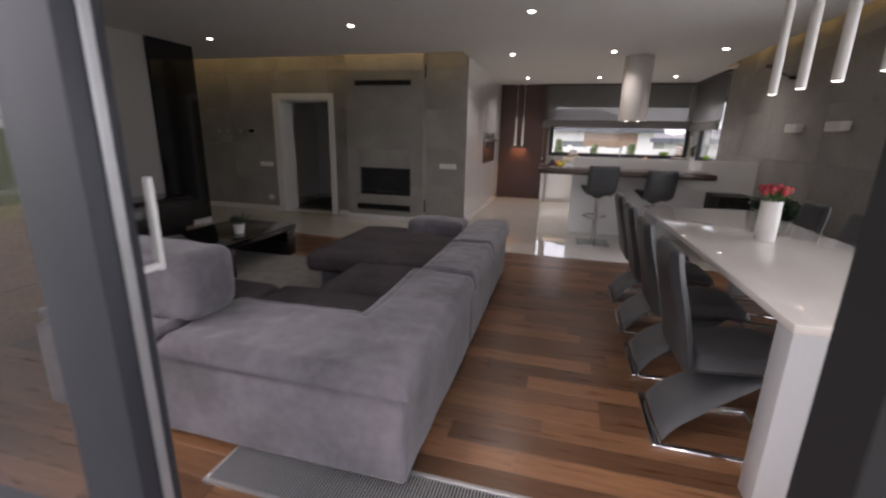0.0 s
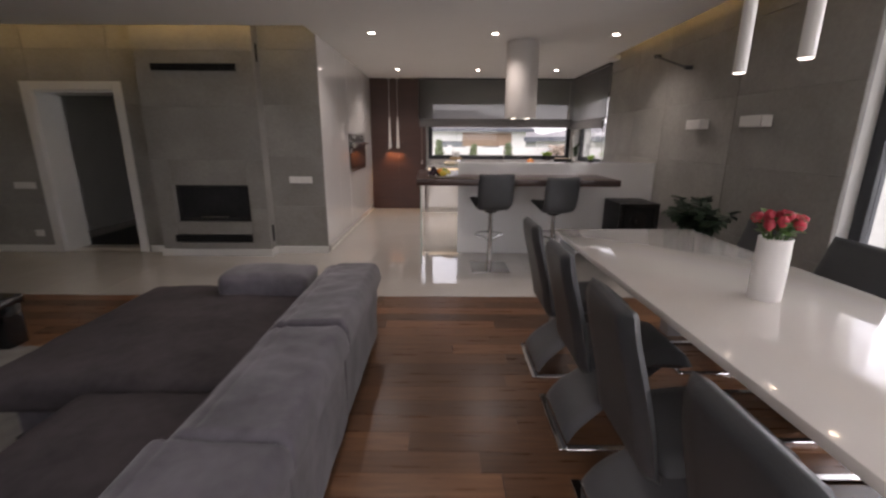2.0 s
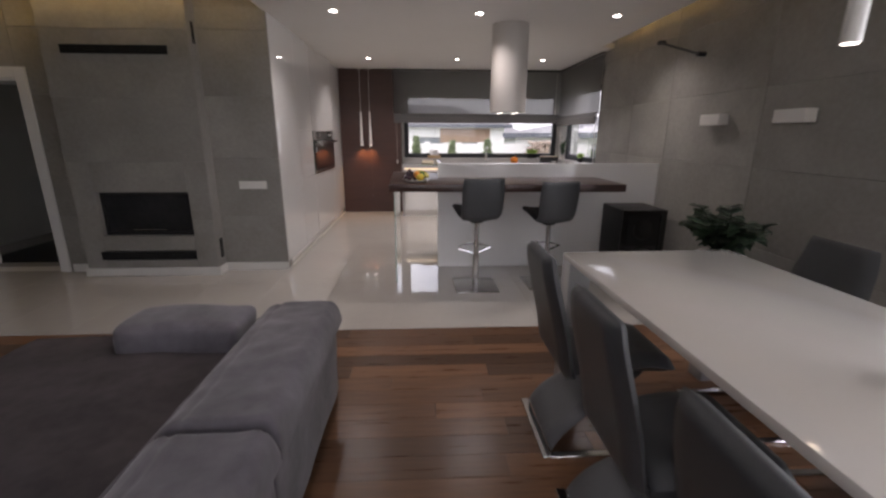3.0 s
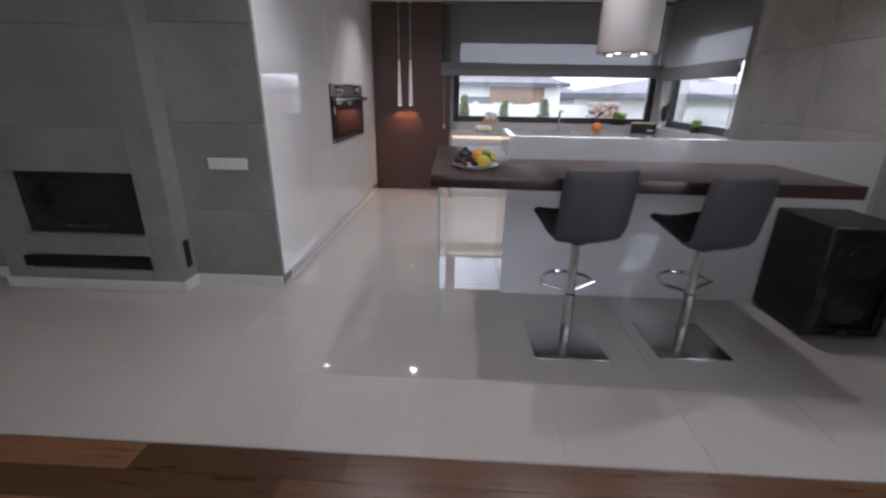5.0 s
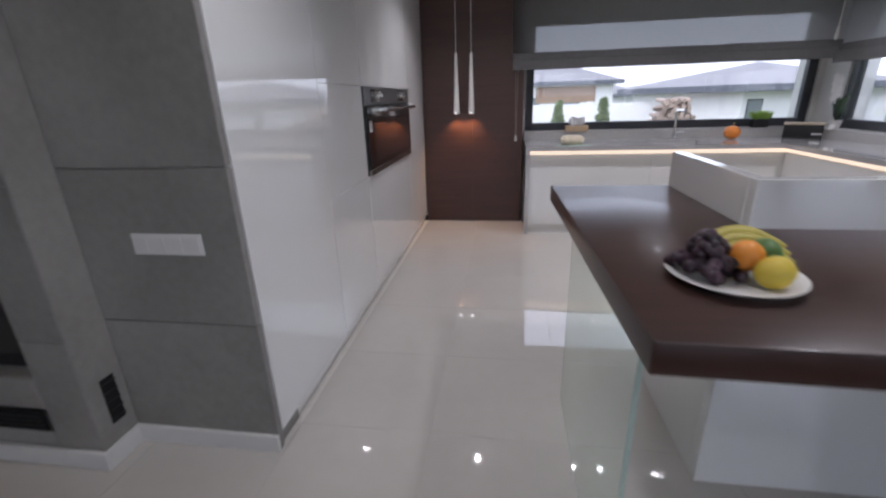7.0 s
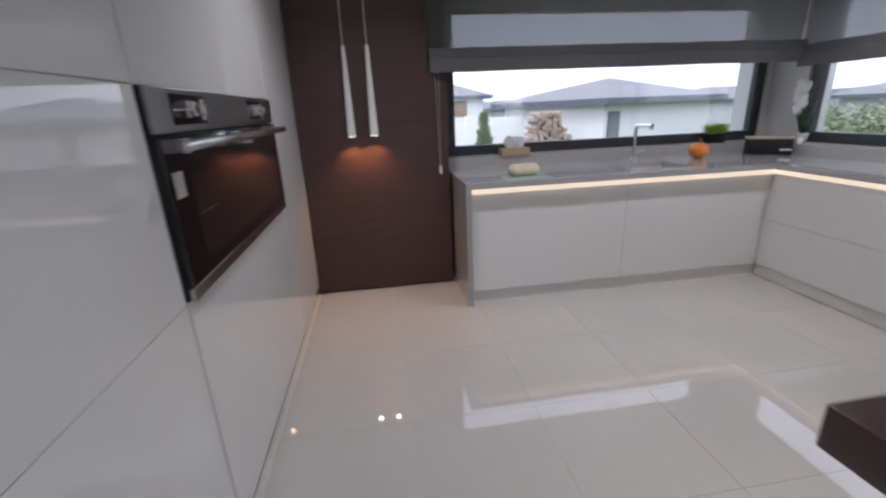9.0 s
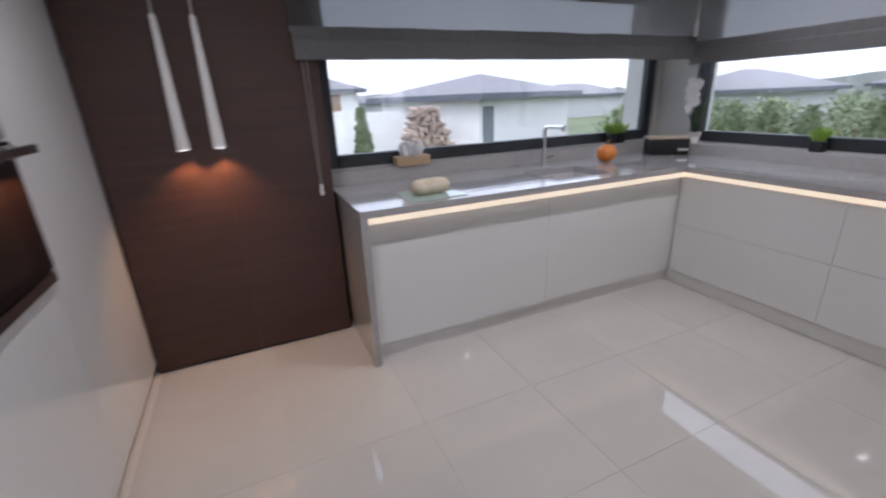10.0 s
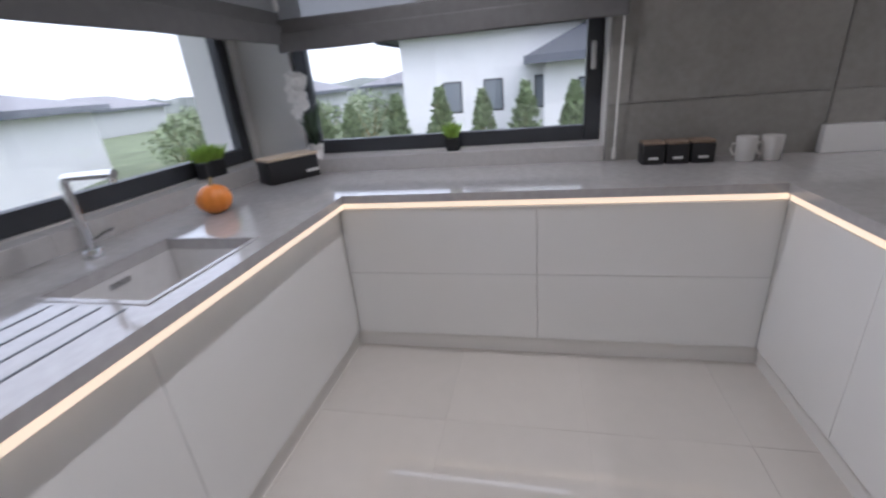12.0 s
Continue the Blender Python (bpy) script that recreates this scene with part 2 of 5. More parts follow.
# ceiling slab stops short of the clad walls, leaving coves with light above
ceiling = setting("ceiling", boxes((-6.6, -0.02, -6.2, -0.36, CEIL, CEIL + 0.06), (-0.02, 3.87, -6.2, 1.5, CEIL, CEIL + 0.06),
                                   (-0.02, 4.3, 1.5, 4.3, CEIL, CEIL + 0.06), (-6.8, 4.5, -6.4, 4.5, CEIL + 0.2, CEIL + 0.35)),
                  "ceiling", "white painted plaster ceiling with light coves", "ceiling")


def clad(wall, spans, rows, plane, axis, sign, depth=0.03, gap=0.005):
    """Concrete boards on a wall: each board is a piece of its own. spans: cuts along the wall; rows: cuts in height."""
    cache = {}
    for a, b in zip(spans, spans[1:]):
        for c, d in zip(rows, rows[1:]):
            key = (round(b - a, 3), round(d - c, 3))
            if key not in cache:
                w, h = (b - a - gap) / 2, (d - c - gap) / 2
                cache[key] = mesh_of(boxes((-w, w, 0, depth, -h, h), bevel=0.003, seg=1), "concrete", "concrete_panel")
            ob = new("concrete_panel", cache[key])
            mid = ((a + b) / 2, (c + d) / 2)
            ob.parent = wall
            ob.matrix_basis = pose(mid[0], plane, mid[1], 0, 0, 0 if sign < 0 else 180) if axis == "y" else pose(plane, mid[0], mid[1], 0, 0, -90)


# wall behind the fireplace, with the doorway to the hall
wall_fireplace = setting("wall_fireplace", boxes((-6.6, -3.37, 0.008, 0.2, 0, CEIL + 0.2), (-3.37, -2.39, 0.008, 0.2, 1.96, CEIL + 0.2),
                                                 (-2.39, -0.02, 0.008, 0.2, 0, CEIL + 0.2)), "concrete",
                         "grey concrete slab wall with a doorway", "wall")
rows = (0.0, 0.6, 1.2, 1.8, 2.4, CEIL + 0.19)
clad(wall_fireplace, (-6.6, -5.6, -4.4, -3.37), rows, 0.0, "y", -1)
clad(wall_fireplace, (-2.39, -2.0), rows, 0.0, "y", -1)
clad(wall_fireplace, (-0.67, 0.0), rows, 0.0, "y", -1)
clad(wall_fireplace, (-3.37, -2.39), (1.96, 2.4, CEIL + 0.19), 0.0, "y", -1)
wall_right = setting("wall_right", boxes((WINX, 4.45, 3.65, 3.998, 0, CEIL + 0.2), (WALLX + 0.03, 4.45, -2.5, 1.82, 0, CEIL + 0.2), (WINX, 4.45, 1.82, 3.65, 0, 1.0),
                                         (WINX, 4.45, 1.82, 3.65, 2.2, CEIL + 0.2), (WALLX + 0.03, 4.4, -6.2, -2.5, 2.35, CEIL + 0.2),
                                         (WALLX + 0.03, 4.4, -6.2, -5.75, 0, 2.35)), "plaster", "white plaster outer wall with window openings", "wall")
wall_concrete = setting("wall_concrete", boxes((WALLX + 0.007, WALLX + 0.032, -2.5, 1.81, 0, CEIL + 0.19)), "concrete",
                        "grey concrete panel wall beside the dining table", "wall")
clad(wall_concrete, (-2.5, -1.3, -0.02, 0.8, 1.81), rows, WALLX, "x", 1)
wall_back = setting("wall_back", boxes((-0.7, 1.14, 4.0, 4.35, 0, CEIL + 0.2), (1.14, 4.45, 4.0, 4.35, 0, 1.0), (1.14, 4.45, 4.0, 4.35, 2.2, CEIL + 0.2),
                                       (4.14, 4.45, 4.0, 4.35, 1.0, 2.2)), "plaster", "white plaster wall with a wide window", "wall")
wall_kitchen_left = setting("wall_kitchen_left", boxes((-0.75, -0.66, 0.2, 4.35, 0, CEIL + 0.2)), "plaster", "white plaster wall behind tall cabinets", "wall")
wall_tv = setting("wall_tv", boxes((-4.1, -3.86, -6.2, -1.3, 0, CEIL + 0.2)), "plaster_shaded", "white plaster wall carrying the television, shade in its colour", "wall")
wall_hall_end = setting("wall_hall_end", boxes((-6.8, -6.6, -6.2, 0.2, 0, CEIL + 0.2)), "plaster", "plain white plaster end wall", "wall")
# stretch left of the doors is unseen, made solid to darken the sofa side
wall_terrace = setting("wall_terrace", boxes((-6.8, -1.16, -6.2, -5.95, 0, CEIL + 0.2), (-1.16, 4.35, -6.2, -5.95, 2.35, CEIL + 0.2),
                                             (3.9, 4.35, -6.2, -5.95, 0, 2.35)), "plaster", "white outer wall with sliding glass doors", "wall")
baseboard = setting("baseboard", boxes((-6.6, -3.46, -0.018, -0.001, 0, 0.085), (-2.27, -2.0, -0.018, -0.001, 0, 0.085), (-0.655, -0.0, -0.018, -0.001, 0, 0.085),
                                       (-2.02, -0.65, -0.185, -0.166, 0, 0.085), (-0.667, -0.65, -0.166, -0.001, 0, 0.085), (-2.02, -2.0, -0.166, -0.018, 0, 0.085),
                                       (WALLX - 0.018, WALLX - 0.001, -2.5, 0.029, 0, 0.085), (-3.859, -3.842, -1.62, -1.285, 0, 0.085), bevel=0.003, seg=1),
                    "trim", "white painted baseboard", "baseboard")
# cove lights above the ceiling's edges
setting("cove_light", boxes((-6.5, -0.1, -0.33, -0.3, CEIL + 0.07, CEIL + 0.09)), "led_soft", "warm light strip hidden in the ceiling cove", "light")
setting("cove_light", boxes((3.79, 3.82, -6.0, 1.4, CEIL + 0.07, CEIL + 0.09)), "led_soft", "warm light strip hidden in the ceiling cove", "light")


# ---- shaping helpers for soft and moulded things ----
def rbox(bm, x0, x1, y0, y1, z0, z1, r=0.05, n=10, puff=0.0, wob=0.0, seed=0):
    """A soft rounded block, its top puffed up and its faces a little uneven."""
    c = Vector(((x0 + x1) / 2, (y0 + y1) / 2, (z0 + z1) / 2))
    h = Vector(((x1 - x0) / 2, (y1 - y0) / 2, (z1 - z0) / 2))
    r = min(r, *h)
    grid, first = {}, len(bm.verts)

    def vert(a, b, d):
        key = (round(a, 5), round(b, 5), round(d, 5))
        if key not in grid:
            s = [math.sin(v * math.pi / 2) for v in key]
            p = Vector([h[i] * s[i] for i in range(3)])
            q = Vector([max(-(h[i] - r), min(h[i] - r, p[i])) for i in range(3)])
            d3 = p - q
            if d3.length > 1e-9:
                p = q + d3 * (r / d3.length)
            if puff:
                p.z += puff * (1 - s[0] ** 2) * (1 - s[1] ** 2) * (1 if p.z > 0 else 0)
            if wob:
                p += wob * noise.noise_vector((p + c) * 5.0 + Vector((seed * 7.1, 0, 0)))
            grid[key] = bm.verts.new(p + c)
        return grid[key]

    st = [2 * i / n - 1 for i in range(n + 1)]
    for ax in range(3):
        for side in (-1, 1):
            for i in range(n):
                for j in range(n):
                    quad = []
                    for a, b in ((st[i], st[j]), (st[i + 1], st[j]), (st[i + 1], st[j + 1]), (st[i], st[j + 1])):
                        k = [a, b]
                        k.insert(ax, side)
                        quad.append(vert(*k))
                    bm.faces.new(quad if (side > 0) == (ax != 1) else quad[::-1])
    return bm


def smooth_line(points, n=6):
    """More points along a smooth curve through the given ones."""
    out = []
    P = [Vector(p) for p in points]
    for i in range(len(P) - 1):
        a, b, c, d = P[max(0, i - 1)], P[i], P[i + 1], P[min(len(P) - 1, i + 2)]
        for k in range(n):
            t = k / n
            out.append(0.5 * (2 * b + (c - a) * t + (2 * a - 5 * b + 4 * c - d) * t * t + (3 * b - a - 3 * c + d) * t ** 3))
    return out + [P[-1]]


def shell(bm, points, widths, thick, curl=0.0, m=10, n=5):
    """An upholstered sheet swept along (x, z) points, with rounded rims; curl lifts its sides into a bowl."""
    pts = smooth_line([(x, 0, z) for x, z in points], n)
    k = len(pts)
    ws = [widths[min(len(widths) - 1, int(i / (k - 1) * (len(widths) - 1)))] * (1 - (i / (k - 1) * (len(widths) - 1)) % 1)
          + widths[min(len(widths) - 1, int(i / (k - 1) * (len(widths) - 1)) + 1)] * ((i / (k - 1) * (len(widths) - 1)) % 1) for i in range(k)]
    rings = []
    for i, p in enumerate(pts):
        d = (pts[min(k - 1, i + 1)] - pts[max(0, i - 1)]).normalized()
        nrm = Vector((-d.z, 0, d.x))
        end = min(1.0, math.sqrt(max(0.02, 1 - (1 - min(i, k - 1 - i) / 2.0) ** 2))) if min(i, k - 1 - i) < 2 else 1.0
        w, ring = ws[i] / 2 * (0.97 + 0.03 * end), []
        for side in (1, -1):
            for j in range(m + 1):
                s = side * (1 - 2 * j / m)
                rim = max(0.0, 1 - max(0, (abs(s) - 0.86) / 0.14) ** 4) ** 0.4
                off = side * thick / 2 * rim * end
                ring.append(bm.verts.new(p + nrm * (off + curl * s * s) + Vector((0, s * w, 0))))
        rings.append(ring)
    q = len(rings[0])
    for a, b in zip(rings, rings[1:]):
        for j in range(q):
            bm.faces.new((a[j], a[(j + 1) % q], b[(j + 1) % q], b[j]))
    bm.faces.new(rings[0][::-1])
    bm.faces.new(rings[-1])
    bmesh.ops.remove_doubles(bm, verts=bm.verts, dist=0.0004)
    return bm


# ---- living area ----
sofa = thing("corner_sofa", "large grey microfibre corner sofa with a chaise on the wood floor", "sofa", (0.4, -4.0, 0))


def sofa_part(name, *d, r=0.06, n=10, puff=0.0, wob=0.004, label=""):
    cloth = "sofa_shaded" if name in ("seat_cushion", "chaise_cushion") else "sofa"
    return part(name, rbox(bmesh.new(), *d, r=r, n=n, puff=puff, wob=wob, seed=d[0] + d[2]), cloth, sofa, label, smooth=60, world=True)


def pad(inside, height, x0, x1, y0, y1, low, step=0.011):
    """A soft upholstered pad over a plan: its top follows height(x, y), its underside is flat."""
    bm, grid = bmesh.new(), {}
    nx, ny = round((x1 - x0) / step), round((y1 - y0) / step)
    for i in range(nx):
        for j in range(ny):
            if not inside(x0 + (i + 0.5) * (x1 - x0) / nx, y0 + (j + 0.5) * (y1 - y0) / ny):
                continue
            for k in ((i, j), (i + 1, j), (i + 1, j + 1), (i, j + 1)):
                if k not in grid:
                    x, y = x0 + k[0] * (x1 - x0) / nx, y0 + k[1] * (y1 - y0) / ny
                    grid[k] = bm.verts.new((x, y, height(x, y)))
            bm.faces.new([grid[k] for k in ((i, j), (i + 1, j), (i + 1, j + 1), (i, j + 1))])
    rim = [e for e in bm.edges if len(e.link_faces) == 1]
    made = bmesh.ops.extrude_edge_only(bm, edges=rim)["geom"]
    for v in made:
        if isinstance(v, bmesh.types.BMVert):
            v.co.z = low
    bmesh.ops.holes_fill(bm, edges=[e for e in bm.edges if len(e.link_faces) == 1], sides=0)
    return bm


def slope(u):
    u = max(0.0, min(1.0, u))
    return 1 - (1 - u) ** 2


def bulge(u):
    u = max(0.0, min(1.0, u))
    return math.sqrt(1 - (1 - u) ** 2)


def folds(x, y, much=0.012):
    return much * noise.noise(Vector((x * 3.5, y * 3.5, 1.3))) + much * 0.5 * noise.noise(Vector((x * 11, y * 11, 5.0)))


SEAM1, SEAM2 = -4.17, -3.4  # where the pads of the long back meet


def corner_top(x, y):
    inner = max(x - 0.555, -4.915 - y)
    k = bulge((1.012 - x) / 0.055) * bulge((y + 5.46) / 0.055) * bulge((x + 0.175) / 0.06 + 0.1) * bulge(inner / 0.09 + 0.05) * bulge((SEAM1 - y) / 0.03 + 0.3)
    # sewn mitre from the inner to the outer corner, and a seam along the inner edge
    mitre = abs((x - 0.56) * 0.77 + (y + 4.92) * 0.64) if x > 0.56 and y < -4.92 else 1
    seam = 0.008 * max(0, 1 - mitre / 0.02) + 0.01 * max(0, 1 - abs(inner - 0.075) / 0.018)
    tilt = 0.02 * max(0, min(1, inner / 0.4))
    return 0.47 + 0.072 * k - tilt * 0.6 + folds(x, y) * min(1, k * 2) - seam


def long_top(x, y, y0, y1, lift):
    k = bulge((1.016 - x) / 0.06) * bulge((x - 0.6) / 0.13) * bulge((y - y0) / 0.035 + 0.15) * bulge((y1 - y) / 0.035 + 0.15)
    seam = 0.01 * max(0, 1 - abs(x - 0.7) / 0.018)
    return 0.46 + lift * k + folds(x, y) * min(1, k * 2) - seam


sofa_part("base", 0.55, 0.99, -5.43, SEAM1 - 0.004, 0.03, 0.462, r=0.012, n=26, wob=0.007)
sofa_part("base", 0.55, 0.99, SEAM1 + 0.004, SEAM2 - 0.004, 0.03, 0.455, r=0.012, n=26, wob=0.008)
sofa_part("base", 0.55, 0.985, SEAM2 + 0.004, -2.37, 0.03, 0.455, r=0.012, n=26, wob=0.008)
sofa_part("base", -0.16, 0.548, -5.19, -4.925, 0.262, 0.478, r=0.01)
sofa_part("base", -0.93, 0.54, -5.19, -4.42, 0.03, 0.26, r=0.02)
sofa_part("base", -0.48, 0.545, -3.6, -2.46, 0.03, 0.245, r=0.02)
sofa_part("back_panel", -0.95, 0.985, -5.436, -5.195, 0.03, 0.468, r=0.01, n=26, wob=0.003)
sofa_part("back_panel", -0.94, -0.18, -5.43, -5.12, 0.479, 0.545, r=0.03, n=14, wob=0.008)
part("back_cushion", pad(lambda x, y: x > 0.56 or y < -4.92, corner_top, -0.17, 1.012, -5.46, SEAM1 - 0.002, 0.435), "sofa", sofa, smooth=60, world=True)
for y0, y1, lift in ((SEAM1 - 0.012, SEAM2 - 0.006, 0.1), (SEAM2 + 0.002, -2.34, 0.108)):
    part("back_cushion", pad(lambda x, y: True, lambda x, y: long_top(x, y, y0, y1, lift), 0.56, 1.016, y0, y1, 0.43), "sofa", sofa, smooth=60, world=True)
sofa_part("headrest", -0.9, -0.06, -5.35, -5.03, 0.53, 0.86, r=0.075, puff=0.012, n=22, wob=0.016, label="raised adjustable headrest")
sofa_part("seat_cushion", -0.94, -0.3, -4.99, -4.36, 0.24, 0.39, r=0.06, puff=0.03, n=14, wob=0.012, label="grey microfibre seat cushion with shade in its colour")
sofa_part("seat_cushion", -0.29, 0.57, -4.95, -4.36, 0.24, 0.395, r=0.06, puff=0.03, n=14, wob=0.012, label="grey microfibre seat cushion with shade in its colour")
sofa_part("seat_cushion", -0.06, 0.58, -4.35, -3.69, 0.24, 0.395, r=0.06, puff=0.03, n=14, wob=0.012, label="grey microfibre seat cushion with shade in its colour")
sofa_part("chaise_cushion", -0.58, 0.58, -3.68, -2.4, 0.24, 0.41, r=0.06, puff=0.03, n=18, wob=0.014, label="grey microfibre chaise cushion with shade in its colour")
sofa_part("bolster", -0.02, 0.57, -2.66, -2.36, 0.38, 0.555, r=0.05, puff=0.02, n=16, wob=0.014)
for fx, fy in ((0.9, -5.35), (0.9, -2.45), (-0.42, -2.5), (-0.42, -3.6), (-0.85, -4.5), (-0.85, -5.35)):
    part("foot", boxes((fx - 0.04, fx + 0.04, fy - 0.04, fy + 0.04, 0, 0.11 if fx < 0.5 and fy > -4 else 0.045), bevel=0.004), "black_matt", sofa, world=True)

rug = tagged(part("rug", rbox(bmesh.new(), -2.45, 0.3, -4.36, -2.6, 0, 0.022, r=0.011, n=24, wob=0.003), "rug", None),
             "light grey short-pile rug in front of the sofa", "rug")

table = thing("coffee_table", "low black gloss coffee table standing on the grey rug", "coffee table", (-1.85, -3.08, 0.02))
part("tabletop", boxes((-2.3, -1.46, -3.65, -2.5, 0.31, 0.37), bevel=0.004), "black_gloss", table, world=True)
part("leg_panel", boxes((-2.28, -1.47, -2.66, -2.52, 0.022, 0.309), bevel=0.004), "black_gloss", table, world=True)
part("leg_panel", boxes((-2.28, -1.47, -3.63, -3.49, 0.022, 0.309), bevel=0.004), "black_gloss", table, world=True)

tv = thing("television", "large flat black television mounted on the white wall", "television", (-3.85, -3.4, 0.79))
part("casing", boxes((-3.859, -3.82, -4.22, -2.62, 0.79, 1.69), bevel=0.006), "black_matt", tv, world=True)
part("screen", boxes((-3.82, -3.816, -4.205, -2.635, 0.81, 1.675)), "black_gloss", tv, world=True)
console = thing("tv_console", "long low black gloss television console against the wall", "tv console", (-3.62, -3.4, 0))
part("body", boxes((-3.858, -3.42, -4.9, -2.05, 0.12, 0.5), bevel=0.004), "black_gloss", console, world=True)
part("top", boxes((-3.858, -3.4, -4.92, -2.04, 0.501, 0.54), bevel=0.004), "black_gloss", console, world=True)
part("plinth", boxes((-3.858, -3.5, -4.8, -2.1, 0, 0.119)), "black_matt", console, world=True)
for i in range(3):
    part("drawer_front", boxes((-3.419, -3.4, -4.88 + i * 0.945, -4.88 + i * 0.945 + 0.935, 0.13, 0.495), bevel=0.003, seg=1), "black_gloss", console, world=True)
wall_panel = thing("wall_panel", "tall black gloss panel at the end of the white wall", "wall panel", (-3.83, -1.66, 0.0))
part("panel", boxes((-3.858, -3.81, -2.03, -1.3, 0.086, CEIL - 0.002), bevel=0.003, seg=1), "black_gloss", wall_panel, world=True)

# chimney breast with the fireplace insert
wall_chimney = setting("wall_chimney", boxes((-2.0, -1.79, -0.158, 0.0, 0.09, CEIL + 0.19), (-0.88, -0.67, -0.158, 0.0, 0.09, CEIL + 0.19), (-1.79, -0.88, -0.158, 0.0, 0.87, CEIL + 0.19),
                                             (-1.79, -0.88, -0.158, 0.0, 0.27, 0.42), (-1.79, -0.88, -0.158, 0.0, 0.0, 0.165), (-1.79, -0.88, -0.02, 0.0, 0.165, 0.87),
                                             (-2.0, -1.79, -0.158, 0.0, 0.0, 0.09), (-0.88, -0.67, -0.158, 0.0, 0.0, 0.09)),
                       "concrete", "grey concrete clad chimney breast with a fireplace insert", "wall")


def board(x0, x1, z0, z1):
    w, h = (x1 - x0) / 2 - 0.002, (z1 - z0) / 2 - 0.0025
    ob = new("concrete_panel", mesh_of(boxes((-w, w, 0, 0.03, -h, h), bevel=0.0025, seg=1), "concrete", "concrete_panel"))
    ob.parent = wall_chimney
    ob.matrix_basis = pose((x0 + x1) / 2, -0.165, (z0 + z1) / 2)


board(-2.0, -1.79, 0.0, 1.17), board(-0.88, -0.67, 0.0, 0.585), board(-0.88, -0.67, 0.585, 1.17)
board(-1.79, -0.88, 0.87, 1.17), board(-1.79, -0.88, 0.27, 0.42), board(-1.79, -0.88, 0.0, 0.165)
for z0, z1 in ((1.17, 1.765), (1.765, 2.36), (2.36, CEIL + 0.19)):
    board(-2.0, -0.67, z0, z1)
side = new("concrete_panel", mesh_of(boxes((-0.669, -0.664, -0.164, -0.001, 0.0, CEIL + 0.19), bevel=0.002, seg=1), "concrete", "concrete_panel"))
side.parent = wall_chimney

fire = thing("fireplace_insert", "black steel fireplace insert with a dark glass door", "fireplace", (-1.335, -0.1, 0.42))
part("frame", boxes((-1.789, -1.755, -0.1, -0.021, 0.421, 0.869), (-0.915, -0.881, -0.1, -0.021, 0.421, 0.869), (-1.7545, -0.9155, -0.1, -0.021, 0.421, 0.46),
                    (-1.7545, -0.9155, -0.1, -0.021, 0.835, 0.869), bevel=0.003, seg=1), "black_matt", fire, world=True)
part("glass_door", boxes((-1.754, -0.916, -0.088, -0.08, 0.461, 0.834)), "fire_glass", fire, world=True)
part("handle", tube([(-1.5, -0.112, 0.478), (-1.17, -0.112, 0.478)], 0.006), "steel", fire, world=True)
for mx in (-1.45, -1.22):
    part("handle_mount", tube([(mx, -0.089, 0.478), (mx, -0.112, 0.478)], 0.004, 6), "steel", fire, world=True)


def grille(name, label, x0, x1, y0, y1, z0, z1, bars, along):
    g = thing(name, label, "vent", ((x0 + x1) / 2, (y0 + y1) / 2, z0))
    part("backing", boxes((x0, x1, y0, y1, z0, z1)), "black_void", g, world=True)
    for i in range(bars):
        t = (i + 0.5) / bars
        if along == "x":
            z = z0 + (z1 - z0) * t
            part("slat", boxes((x0, x1, y0 - 0.008, y0 - 0.001, z - 0.003, z + 0.003)), "black_matt", g, world=True)
        else:
            z = z0 + (z1 - z0) * t
            part("slat", boxes((x1 + 0.001, x1 + 0.006, y0, y1, z - 0.003, z + 0.003)), "black_matt", g, world=True)


grille("air_vent", "long black air vent slot low on the chimney", -1.83, -0.885, -0.176, -0.168, 0.175, 0.26, 4, "x")
grille("air_vent", "long black air vent slot high on the chimney", -1.82, -0.87, -0.176, -0.168, 2.15, 2.225, 4, "x")
grille("air_vent", "small black air vent on the chimney side", -0.663, -0.659, -0.105, -0.045, 0.17, 0.375, 5, "y")
grille("air_vent", "small black air vent on the chimney side near the ceiling", -0.663, -0.659, -0.105, -0.06, 2.26, 2.45, 5, "y")

# doorway and the hall behind it
door_1 = thing("door_1", "white painted door casing of the open doorway", "doorway", (-2.88, 0.0, 0), kind="structure")
part("casing", boxes((-3.485, -3.36, -0.022, -0.001, 0, 2.05), (-2.4, -2.3, -0.022, -0.001, 0, 2.05), (-3.36, -2.4, -0.022, -0.001, 1.95, 2.05), bevel=0.004, seg=1), "trim", door_1, world=True)
part("jamb", boxes((-3.37, -3.345, 0.0, 0.36, 0, 1.95), (-2.415, -2.39, 0.0, 0.36, 0, 1.95), (-3.345, -2.415, 0.0, 0.36, 1.925, 1.95)), "trim", door_1, world=True)
